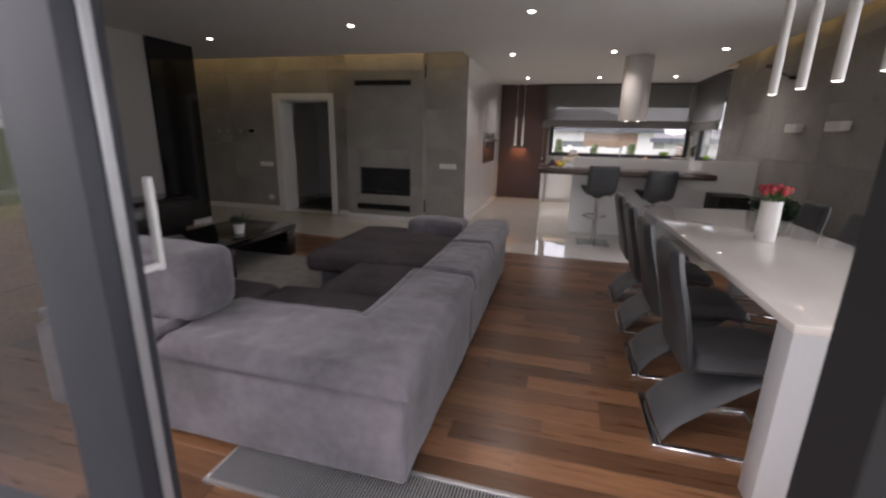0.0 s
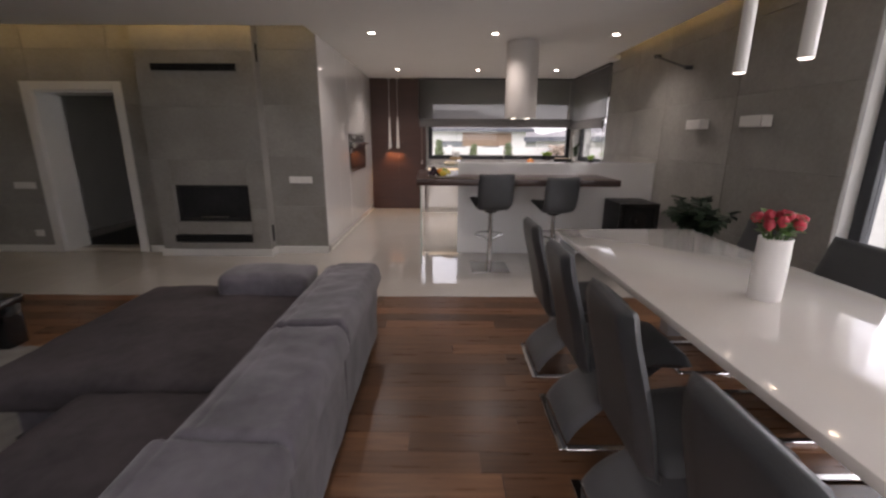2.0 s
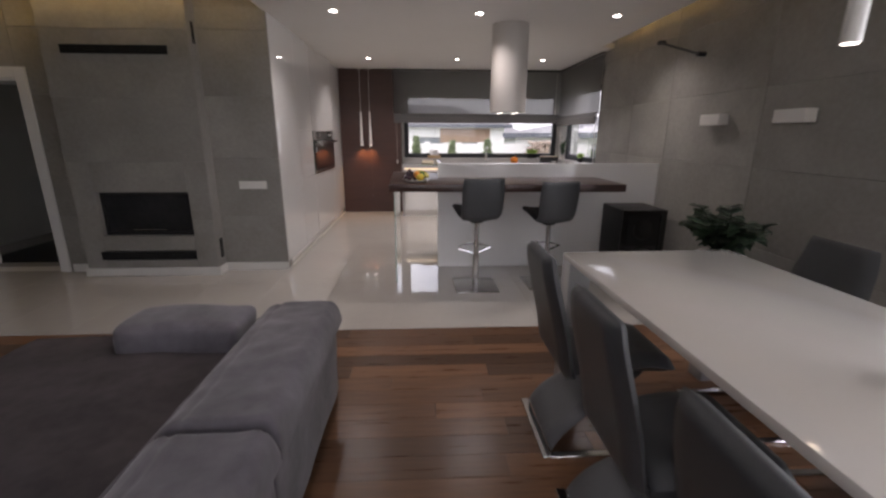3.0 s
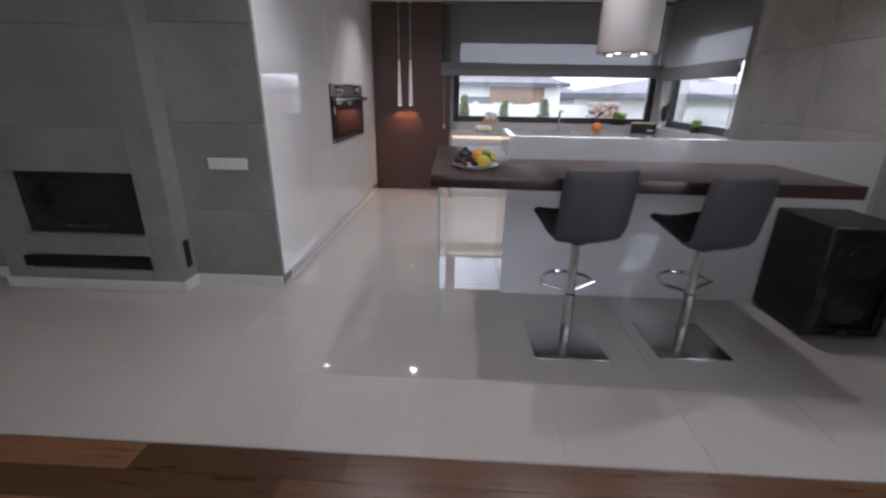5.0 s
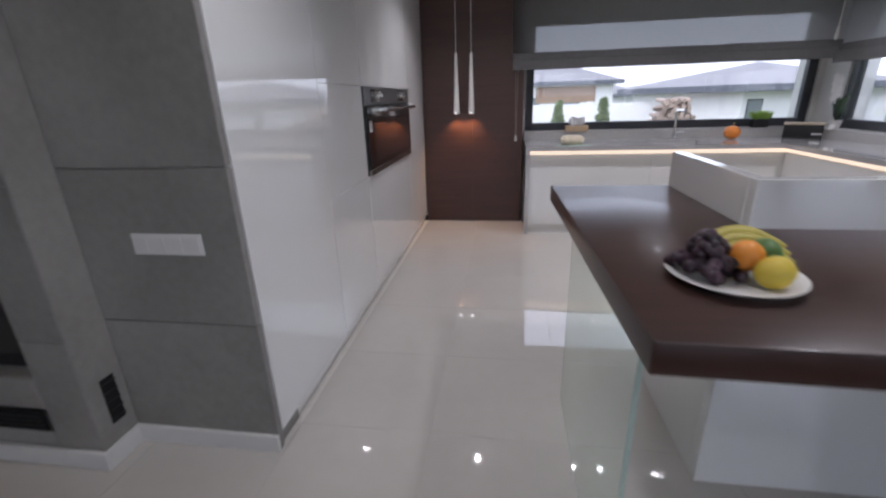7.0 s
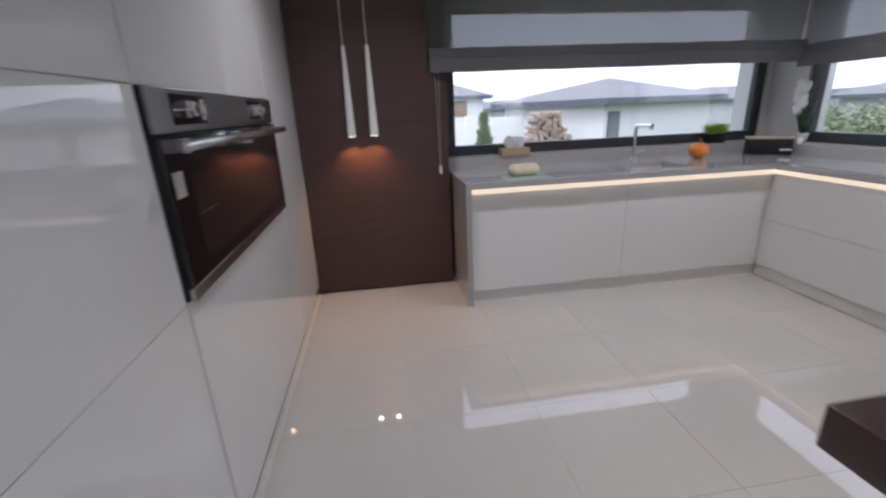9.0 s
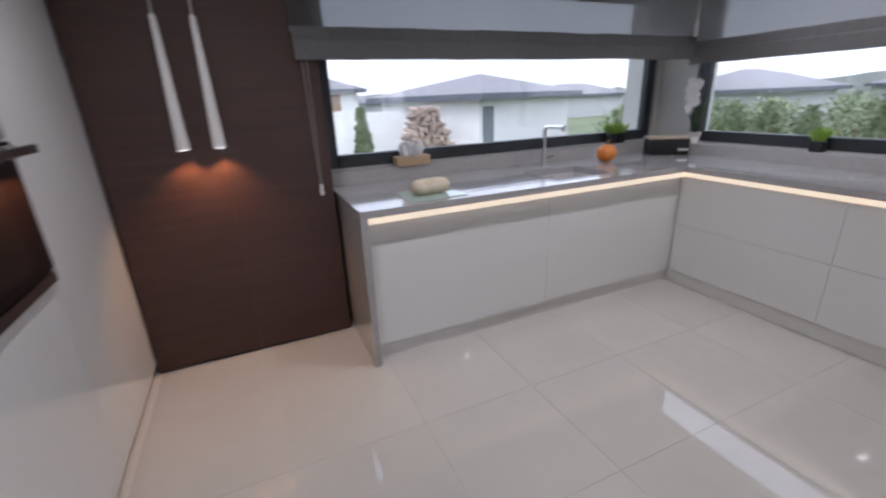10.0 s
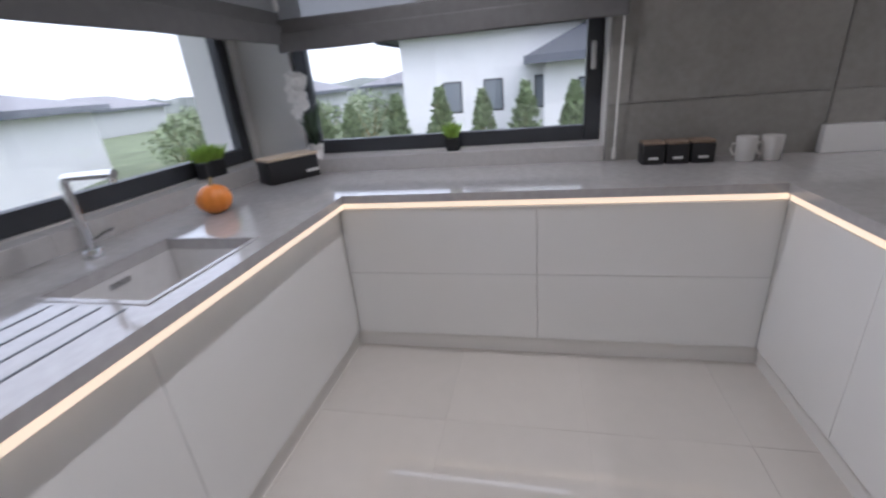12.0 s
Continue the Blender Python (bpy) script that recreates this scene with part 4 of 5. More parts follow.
part("front_frame", boxes((3.475, 3.535, -0.478, -0.4505, 0.03, 0.72), (3.87, 3.93, -0.478, -0.4505, 0.03, 0.72), (3.535, 3.87, -0.478, -0.4505, 0.67, 0.72), (3.535, 3.87, -0.478, -0.4505, 0.03, 0.085), bevel=0.004, seg=1), "black_gloss", speaker, world=True)
part("grille_cloth", boxes((3.536, 3.869, -0.46, -0.4508, 0.35, 0.669)), "black_void", speaker, world=True)
for fz, fr in ((0.22, 0.12), (0.52, 0.1)):
    cone = lathe([(fr, 0.0), (fr * 1.04, 0.008), (fr * 0.92, 0.012), (fr * 0.4, 0.002), (fr * 0.24, 0.008)], 32)
    bmesh.ops.transform(cone, matrix=pose(3.7, -0.461 if fz > 0.3 else -0.452, fz, 90, 0, 0), verts=cone.verts)
    part("woofer", cone, "black_gloss", speaker, world=True)
part("badge", boxes((3.67, 3.73, -0.4805, -0.4785, 0.05, 0.06)), "steel", speaker, world=True)
for fx in (3.53, 3.88):
    for fy in (-0.41, -0.03):
        part("foot", lathe([(0.02, 0), (0.02, 0.03)], 12, at=(fx, fy, 0)), "black_matt", speaker, world=True)

# ---- ceiling spots ----
for sx, sy in ((0.65, -0.06), (2.04, -0.06), (3.39, -0.06), (0.67, 2.53), (2.04, 2.53), (3.38, 2.53), (-3.1, -1.72), (-0.92, -2.02), (1.08, -2.22)):
    kitchen = sx > 0 and sy > -1
    t = thing("ceiling_spot", "small round recessed ceiling spotlight switched on", "spotlight", (sx, sy, CEIL), group="ceiling spotlights")
    part("trim_ring", lathe([(0.05, -0.005), (0.05, -0.001)], 24), "white_satin", t)
    part("lamp", lathe([(0.032, -0.008), (0.032, -0.0055)], 20), "lamp", t)
    la = new("spot_beam", bpy.data.lights.new("spot_beam", "SPOT"))
    la.data.energy, la.data.color, la.data.spot_size, la.data.spot_blend, la.data.shadow_soft_size = (28 if sy > 1 else 18) if kitchen else 17 if sx > 1 else 5 if sx > -2 else 1.0, (1, 0.93, 0.84), radians(132), 0.9, 0.02
    la.matrix_world = look((sx, sy, CEIL - 0.02), (sx, sy, 0))


# ---- windows ----
def window(name, label, axis, at, a, b, z0, z1, bars=(), fw=0.085, depth=0.07, paint="anthracite"):
    w = thing(name, label, "window", (((a + b) / 2, at, z0) if axis == "y" else (at, (a + b) / 2, z0)), kind="structure")

    def member(p0, p1, q0, q1):
        return (p0, p1, at, at + depth, q0, q1) if axis == "y" else (at, at + depth, p0, p1, q0, q1)
    part("frame", boxes(member(a, a + fw, z0, z1), member(b - fw, b, z0, z1), member(a + fw, b - fw, z0, z0 + fw), member(a + fw, b - fw, z1 - fw, z1), bevel=0.004, seg=1), paint, w, world=True)
    cuts = [a + fw, *bars, b - fw]
    for m in bars:
        part("mullion", boxes(member(m - 0.04, m + 0.04, z0 + fw, z1 - fw), bevel=0.004, seg=1), "anthracite", w, world=True)
    for p, q in zip(cuts, cuts[1:]):
        p, q = p + (0.04 if p in bars else 0), q - (0.04 if q in bars else 0)
        d = (p, q, at + depth * 0.45, at + depth * 0.45 + 0.008, z0 + fw, z1 - fw) if axis == "y" else (at + depth * 0.45, at + depth * 0.45 + 0.008, p, q, z0 + fw, z1 - fw)
        pane = part("pane", boxes(d), "glass", w, world=True)
        pane.visible_shadow = False
    return w


window("window_1", "wide anthracite framed kitchen window over the sink", "y", 4.02, 1.142, 4.138, 1.002, 2.198)
wr = window("window_2", "anthracite framed kitchen window in the side wall", "x", WINX + 0.02, 1.822, 3.648, 1.002, 2.198)
part("handle", boxes((WINX - 0.01, WINX + 0.019, 1.86, 1.885, 1.38, 1.52), bevel=0.006), "trim", wr, "white window handle", world=True)
window("window_3", "large anthracite framed window beside the dining table", "x", 4.17, -5.748, -2.502, 0.0, 2.348, bars=(-4.15,))

# sliding terrace door: leaf pushed open, camera comes in through the gap
YD = -6.02
door = thing("sliding_door", "grey framed sliding terrace door pushed open", "door", (-0.6, YD, 0), kind="structure")
part("stile", boxes((0.17, 0.4, YD, YD + 0.12, 0.0, 2.34), bevel=0.008), "frame_grey", door, world=True)
part("stile", boxes((-1.15, -1.05, YD, YD + 0.1, 0.0, 2.34), bevel=0.008), "frame_grey", door, world=True)
part("rail", boxes((-1.05, 0.17, YD, YD + 0.1, 0.0, 0.1), (-1.05, 0.17, YD, YD + 0.1, 2.24, 2.34), bevel=0.008), "frame_grey", door, world=True)
part("seal_strip", boxes((0.401, 0.411, YD + 0.055, YD + 0.085, 0.0, 2.34), bevel=0.003, seg=1), "alu", door, "pale aluminium edge strip", world=True)
p = part("pane", boxes((-1.05, 0.17, YD + 0.045, YD + 0.053, 0.1, 2.24)), "glass", door, world=True)
p.visible_shadow = False
hd = tube([(0.325, YD + 0.12, 1.0), (0.325, YD + 0.23, 1.0)], 0.012)
box(hd, 0.313, 0.337, YD + 0.22, YD + 0.24, 0.985, 1.27, bevel=0.006)
part("handle", hd, "trim", door, "white lever handle", world=True)
window("window_4", "anthracite framed fixed glazing beside the terrace door", "y", -6.05, 1.99, 3.9, 0.0, 2.348, fw=0.12, depth=0.16, paint="black_matt")
setting("door_threshold", boxes((-0.95, 1.988, -6.2, -5.95, -0.02, 0.004), bevel=0.002, seg=1), "anthracite", "dark metal threshold of the terrace door", "threshold")

# floor grate of the trench heater
grate = thing("floor_grate", "aluminium trench heater grate set in the floor", "floor grate", (1.4, -5.47, 0))
part("tray", boxes((0.17, 3.9, -5.62, -5.33, 0.0005, 0.0015)), "black_void", grate, world=True)
part("frame", boxes((0.17, 3.9, -5.345, -5.325, 0.0, 0.012), (0.17, 3.9, -5.625, -5.605, 0.0, 0.012), (0.17, 0.19, -5.605, -5.345, 0.0, 0.012), bevel=0.002, seg=1), "alu", grate, world=True)
for i in range(150):
    gx = 0.2 + i * 0.0135
    if i == 0:
        slat = part("slat", boxes((-0.003, 0.003, -5.604, -5.346, 0.002, 0.01)), "alu", grate, world=True)
        sme = slat.data
        slat.location.x = gx
    else:
        o = new("slat", sme)
        o.parent = grate
        o.matrix_parent_inverse = slat.matrix_parent_inverse
        o.location.x = gx

# ---- roman blinds ----


def blind(name, label, axis, at, a, b, z0, z1):
    t = thing(name, label, "blind", ((a + b) / 2, at, z1) if axis == "y" else (at, (a + b) / 2, z1))

    def slab(p0, p1, q0, q1, d0, d1):
        return (p0, p1, at + d0, at + d1, q0, q1) if axis == "y" else (at + d0, at + d1, p0, p1, q0, q1)
    bm, n, k = bmesh.new(), 60, 12
    rows2 = []
    for j in range(k + 1):
        z = z0 + 0.14 + (z1 - z0 - 0.14) * j / k
        row = []
        for i in range(n + 1):
            s = a + (b - a) * i / n
            off = 0.008 * noise.noise(Vector((s * 6, z * 2.0, 0))) * (1 - j / k * 0.6)
            row.append(bm.verts.new((s, at + off, z) if axis == "y" else (at + off, s, z)))
        rows2.append(row)
    for r0, r1 in zip(rows2, rows2[1:]):
        for i in range(n):
            bm.faces.new((r0[i], r0[i + 1], r1[i + 1], r1[i]))
    bmesh.ops.solidify(bm, geom=bm.faces, thickness=0.002)
    part("cloth", bm, "blind", t, smooth=60, world=True)
    hem = bmesh.new()
    for f, (q0, q1) in enumerate(((z0, z0 + 0.1), (z0 + 0.035, z0 + 0.165))):
        d = -0.045 + f * 0.018
        rbox(hem, *slab(a, b, q0, q1, d - 0.008, d + 0.008), r=0.008, n=24, wob=0.004, seed=f)
    part("hem_fold", hem, "blind_hem", t, smooth=60, world=True)
    part("head_rail", boxes(slab(a, b, z1 - 0.03, z1 - 0.001, -0.03, 0.02)), "blind_hem", t, world=True)
    return t


b1 = blind("roman_blind", "grey cloth roman blind drawn halfway down over the sink window", "y", 3.6, 0.975, 4.05, 1.645, CEIL)
b2 = blind("roman_blind", "grey cloth roman blind drawn halfway down over the side window", "x", 4.03, 1.745, 3.58, 1.605, CEIL)
part("cord", tube([(1.035, 3.56, 1.75), (1.03, 3.57, 0.985)], 0.004, 6), "cord", b1, "taupe pull cord", world=True)
part("cord", tube([(1.008, 3.56, 1.75), (1.022, 3.57, 0.985)], 0.004, 6), "cord", b1, "taupe pull cord", world=True)
part("cord_weight", lathe([(0.009, 0.925), (0.013, 0.935), (0.009, 0.99)], 12, at=(1.026, 3.57, 0)), "white_satin", b1, world=True)
part("cord", tube([(3.99, 1.765, 1.75), (4.02, 1.77, 0.97)], 0.006, 6), "trim", b2, "pale pull cord", world=True)
part("cord_weight", lathe([(0.008, 0.925), (0.012, 0.935), (0.009, 0.985)], 12, at=(4.02, 1.77, 0)), "white_satin", b2, world=True)
part("cord", tube([(3.93, 3.52, 2.5), (3.925, 3.515, 1.9)], 0.005, 6), "trim", b1, "pale pull cord", world=True)
part("cord_weight", lathe([(0.01, 1.8), (0.015, 1.82), (0.01, 1.91)], 12, at=(3.925, 3.515, 0)), "white_satin", b1, world=True)

# ---- small things ----
M["terracotta"] = material("orange_squash", (0.75, 0.24, 0.03), 0.4, vary=0.15, scale=9, bump=0.1, bump_scale=40)
M["stem"] = material("dry_stem", (0.25, 0.19, 0.08), 0.8, vary=0.2, scale=20)
M["leaf"] = material("leaf_green", (0.09, 0.17, 0.05), 0.45, vary=0.3, scale=9, rand=0.3, island=True)
M["leaf_dark"] = material("leaf_dark", (0.035, 0.06, 0.035), 0.32, vary=0.3, scale=9, rand=0.35, island=True)
M["grass"] = material("wheat_grass", (0.3, 0.47, 0.07), 0.6, vary=0.2, scale=20, rand=0.25, island=True)
M["rose"] = material("rose_petal", (0.42, 0.035, 0.055), 0.55, vary=0.35, scale=24, rand=0.2)
M["ceramic"] = material("white_ceramic", (0.72, 0.70, 0.67), 0.35, vary=0.04, scale=12, bump=0.08, bump_scale=60)
M["sideboard_oak"] = material("brown_oak", (0.2, 0.115, 0.055), 0.5, vary=0.2, scale=5, stretch=(1, 8, 8), bump=0.1)
M["bread"] = material("bread_crust", (0.58, 0.5, 0.38), 0.8, vary=0.25, scale=14, bump=0.3, bump_scale=60)
M["kraft"] = material("kraft_board", (0.50, 0.36, 0.22), 0.75, vary=0.08, scale=12)
M["tissue"] = material("tissue_paper", (0.85, 0.85, 0.86), 0.9, vary=0.05, scale=8)
M["grape"] = material("dark_grape", (0.03, 0.012, 0.022), 0.35, vary=0.4, scale=20, rand=0.5)
M["lemon"] = material("lemon_peel", (0.62, 0.47, 0.05), 0.45, vary=0.1, scale=12, bump=0.3, bump_scale=160)
M["banana"] = material("banana_peel", (0.42, 0.36, 0.07), 0.5, vary=0.2, scale=18)
M["orange"] = material("orange_peel", (0.72, 0.27, 0.03), 0.45, vary=0.1, scale=12, bump=0.3, bump_scale=160)
M["lime"] = material("lime_peel", (0.07, 0.15, 0.03), 0.45, vary=0.15, scale=12, bump=0.3, bump_scale=160)
M["orchid"] = material("orchid_petal", (0.75, 0.73, 0.7), 0.6, vary=0.06, scale=20)
M["board_glass"] = material("pale_green_glass", (0.42, 0.53, 0.47), 0.08, vary=0.03, scale=8, coat=0.3)
M["soil"] = material("potting_soil", (0.03, 0.02, 0.014), 0.95, vary=0.4, scale=50)
M["label_white"] = material("label_white", (0.7, 0.69, 0.66), 0.6, vary=0.03)


def ball(r, sx=1, sy=1, sz=1, n=14, at=(0, 0, 0), ribs=0, depth=0.0, bm=None, rings=9):
    bm = bm or bmesh.new()
    rows3 = []
    for j in range(1, rings):
        v = math.pi * j / rings
        row = []
        for i in range(n):
            u = 2 * math.pi * i / n
            k = r * (1 - depth * abs(math.sin(ribs * u / 2))) if ribs else r
            row.append(bm.verts.new((at[0] + sx * k * math.sin(v) * math.cos(u), at[1] + sy * k * math.sin(v) * math.sin(u), at[2] + sz * r * math.cos(v))))
        rows3.append(row)
    for a, b in zip(rows3, rows3[1:]):
        for i in range(n):
            bm.faces.new((a[i], b[i], b[(i + 1) % n], a[(i + 1) % n]))
    top, low = bm.verts.new((at[0], at[1], at[2] + sz * r * (0.9 if ribs else 1))), bm.verts.new((at[0], at[1], at[2] - sz * r))
    for i in range(n):
        bm.faces.new((top, rows3[0][i], rows3[0][(i + 1) % n]))
        bm.faces.new((low, rows3[-1][(i + 1) % n], rows3[-1][i]))
    return bm


def leaf_blade(bm, base, tip, width, fold=0.15, up=Vector((0, 0, 1))):
    """One folded leaf from base to tip."""
    base, tip = Vector(base), Vector(tip)
    d = tip - base
    s = d.cross(up)
    s = (s if s.length > 1e-6 else Vector((1, 0, 0))).normalized() * width / 2
    nrm = s.cross(d).normalized() * width * fold
    m1, m2 = base + d * 0.35, base + d * 0.72
    v = [bm.verts.new(p) for p in (base, m1 + s + nrm, m2 + s * 0.75 + nrm, tip, m2 - s * 0.75 + nrm, m1 - s + nrm, m1, m2)]
    for q in ((0, 1, 6), (6, 1, 2, 7), (7, 2, 3), (0, 6, 5), (6, 7, 4, 5), (7, 3, 4)):
        bm.faces.new([v[i] for i in q])


rg = random.Random(11)
# vase of roses on the dining table
vase = thing("flower_vase", "white ribbed ceramic vase on the dining table", "vase", (2.79, -3.63, 0.795))
part("body", lathe([(0.055, 0.0), (0.058, 0.004), (0.06, 0.12), (0.058, 0.245), (0.06, 0.252), (0.058, 0.256), (0.053, 0.252), (0.054, 0.2), (0.03, 0.19)], 40), "ceramic", vase, smooth=50)
roses = thing("rose_bouquet", "bunch of coral red roses with green leaves in the vase", "flowers", (2.79, -3.63, 1.05))
for i in range(15):
    a, rr = i * 2.4, 0.015 + 0.068 * math.sqrt(i / 15)
    cx, cy, cz = rr * math.cos(a), rr * math.sin(a), 0.1 - rr * 0.4 + rg.uniform(-0.012, 0.012)
    bm = bmesh.new()
    for k in range(3):
        q = 0.011 + 0.004 * k
        lathe([(q * 0.4, -0.022), (q, -0.006), (q * 1.02, 0.008), (q * (0.8 + 0.13 * k), 0.02 - 0.005 * k), (q * 0.5, 0.004)], 9, bm, (cx, cy, cz))
    for v in bm.verts:
        v.co += 0.0035 * noise.noise_vector(v.co * 90)
    part("rose", bm, "rose", roses, smooth=50)
    part("stalk", tube([(cx * 0.25, cy * 0.25, -0.05), (cx * 0.7, cy * 0.7, 0.03), (cx, cy, cz - 0.02)], 0.003, 5), "leaf", roses)
bm = bmesh.new()
for i in range(90):
    a, rr = rg.uniform(0, 6.28), rg.uniform(0.03, 0.085)
    b = Vector((rr * 0.6 * math.cos(a), rr * 0.6 * math.sin(a), rg.uniform(0.015, 0.085)))
    leaf_blade(bm, b, b + Vector((0.045 * math.cos(a), 0.045 * math.sin(a), rg.uniform(-0.02, 0.03))), 0.03)
part("foliage", bm, "leaf", roses)

# leafy plant in a tall planter by the concrete wall
planter = thing("planter", "tall pale grey planter beside the concrete wall", "planter", (3.66, -1.66, 0))
part("pot", lathe([(0.12, 0), (0.125, 0.01), (0.16, 0.57), (0.165, 0.6), (0.15, 0.6), (0.145, 0.56), (0.02, 0.555)], 32), "ceramic", planter, smooth=50)
part("soil", lathe([(0.14, 0.556), (0.14, 0.565)], 24), "soil", planter)
zz = thing("house_plant", "bushy dark green leafy plant in the tall planter", "plant", (3.66, -1.66, 0.565))
crown = bmesh.new()
for i in range(30):
    a = rg.uniform(0, 6.28)
    ln = rg.uniform(0.28, 0.5)
    lean = rg.uniform(0.35, 1.05)
    top = Vector((ln * lean * math.cos(a) * 0.55, ln * lean * math.sin(a) * 1.05, ln * (0.95 - 0.45 * lean)))
    st = [Vector((0.03 * math.cos(a), 0.03 * math.sin(a), 0)), top * 0.55 + Vector((0, 0, 0.06)), top]
    part("stem", tube(st, [0.006, 0.005, 0.003], 6), "leaf_dark", zz)
    for k in range(9):
        t = 0.3 + 0.7 * k / 8
        b = st[0].lerp(st[1], t * 2) if t < 0.5 else st[1].lerp(st[2], t * 2 - 1)
        for side in (-1, 1):
            aa = a + side * rg.uniform(0.7, 1.5)
            leaf_blade(crown, b, b + Vector((0.09 * math.cos(aa), 0.09 * math.sin(aa), rg.uniform(-0.045, 0.05))), 0.085)
for v in crown.verts:
    v.co.x = min(v.co.x, 0.36)
part("crown", crown, "leaf_dark", zz)

# small plant on the coffee table
cpot = thing("plant_pot", "small white pot with a green plant on the coffee table", "plant", (-1.72, -3.12, 0.37))
part("pot", lathe([(0.045, 0), (0.06, 0.1), (0.055, 0.1), (0.05, 0.085), (0.01, 0.083)], 24), "ceramic", cpot, smooth=50)
bm = bmesh.new()
for i in range(60):
    a, e = rg.uniform(0, 6.28), rg.uniform(0.2, 1.4)
    b = Vector((0.02 * math.cos(a), 0.02 * math.sin(a), 0.085))
    leaf_blade(bm, b, b + rg.uniform(0.08, 0.16) * Vector((math.cos(a) * math.cos(e), math.sin(a) * math.cos(e), math.sin(e))), 0.02)
part("leaves", bm, "leaf_dark", cpot)


def fruit_at(name, label, bm, mat, at, cat="fruit", turn=0):
    ob = part(name, bm, mat, None, smooth=60)
    ob.matrix_basis = pose(*at, 0, 0, turn)
    return tagged(ob, label, cat, group="fruit on the plate")


px, py, pz = 1.415, -0.37, 1.0
plate_ob = tagged(part("fruit_plate", lathe([(0.09, 0.0), (0.095, 0.004), (0.13, 0.018), (0.135, 0.022), (0.129, 0.022), (0.09, 0.009), (0.02, 0.009)], 40), "ceramic", smooth=40),
                  "white porcelain plate of fruit on the walnut bar", "plate")
plate_ob.location = (px, py, pz)
grapes = thing("grape_bunch", "bunch of dark blue grapes on the fruit plate", "grapes", (px - 0.058, py, pz + 0.012))
gme = mesh_of(ball(0.0145, n=10, rings=7), "grape", "grape", 60)
for i in range(84):
    a, t = rg.uniform(0, 6.28), rg.random()
    h = rg.uniform(0, 1)
    rr = 0.07 * math.sqrt(t) * (1 - 0.55 * h)
    o = new("grape", gme)
    o.parent = grapes
    o.location = (rr * math.cos(a), rr * 1.1 * math.sin(a), 0.014 + h * 0.085 * (1 - t * 0.5))
fruit_at("lemon", "yellow lemon on the fruit plate", ball(0.034, 1.2, 1, 1), "lemon", (px + 0.045, py - 0.066, pz + 0.046), turn=30)
fruit_at("orange", "small orange on the fruit plate", ball(0.033), "orange", (px + 0.01, py - 0.022, pz + 0.066))
fruit_at("lime", "green lime on the fruit plate", ball(0.034, 1.15), "lime", (px + 0.055, py + 0.0, pz + 0.062), turn=70)
bananas = thing("banana_bunch", "three yellow bananas on the fruit plate", "bananas", (px + 0.04, py + 0.05, pz + 0.05))
for i in range(3):
    pts = [(-0.085 + 0.17 * t / 8, 0.045 * math.sin(math.pi * t / 8) - i * 0.02, 0.02 * math.sin(math.pi * t / 8) + 0.012 - 0.012 * i) for t in range(9)]
    part("banana", tube(pts, [0.005, 0.012, 0.016, 0.018, 0.018, 0.018, 0.016, 0.012, 0.006], 8), "banana", bananas, smooth=60)

# things along the sink worktop
tbox = thing("tissue_box", "kraft board tissue box on the window sill", "tissue box", (1.72, 3.93, 0.995))
part("box", boxes((-0.125, 0.125, -0.055, 0.045, 0, 0.062), bevel=0.003, seg=1), "kraft", tbox)
tis = bmesh.new()
for i in range(16):
    a = i * 2.4
    leaf_blade(tis, (0.012 * math.cos(a), 0.008 * math.sin(a), 0.05), (0.075 * math.cos(a), 0.03 * math.sin(a), 0.14 + 0.03 * math.sin(i * 2.1)), 0.09, 0.3, Vector((math.sin(i), math.cos(i * 1.7), 0.2)))
part("tissue", tis, "tissue", tbox)
bboard = tagged(part("cutting_board", boxes((1.42, 1.76, 3.15, 3.43, 0.9105, 0.9165), bevel=0.002, seg=1), "board_glass"), "pale green glass cutting board on the worktop", "cutting board")
loaf = tagged(part("bread_loaf", rbox(bmesh.new(), -0.115, 0.115, -0.055, 0.055, 0, 0.078, r=0.038, n=14, puff=0.012, wob=0.006), "bread", smooth=70), "pale oval bread loaf on the glass board", "bread")
loaf.matrix_basis = pose(1.59, 3.29, 0.917, 0, 0, 4)
pump = thing("pumpkin", "small orange pumpkin on the worktop by the window", "pumpkin", (3.24, 3.62, 0.91))
part("flesh", ball(0.078, 1, 1, 0.86, n=40, at=(0, 0, 0.066), ribs=10, depth=0.08, rings=12), "terracotta", pump, smooth=70)
part("stem", tube([(0, 0, 0.122), (0.003, 0, 0.145), (0.012, 0.004, 0.16)], [0.011, 0.008, 0.01], 8), "stem", pump)


def grass_pot(at, r, h, n=150):
    g = thing("grass_pot", "black square pot of bright green grass on the sill", "potted grass", at, group="grass pots on the sills")
    part("pot", boxes((-r, r, -r, r, 0, h), bevel=0.004, seg=1), "black_matt", g)
    bm = bmesh.new()
    for i in range(n):
        x, y2 = rg.uniform(-r, r) * 0.85, rg.uniform(-r, r) * 0.85
        leaf_blade(bm, (x, y2, h), (x * 1.9 + rg.uniform(-0.03, 0.03), y2 * 1.9 + rg.uniform(-0.03, 0.03), h + rg.uniform(0.05, 0.1)), 0.006, 0.2, Vector((rg.uniform(-1, 1), rg.uniform(-1, 1), 0.1)))
    part("grass", bm, "grass", g)


grass_pot((3.695, 3.95, 0.995), 0.038, 0.085, 220)
grass_pot((3.612, 3.95, 0.995), 0.036, 0.085, 160)
grass_pot((4.15, 2.66, 0.995), 0.036, 0.07, 160)

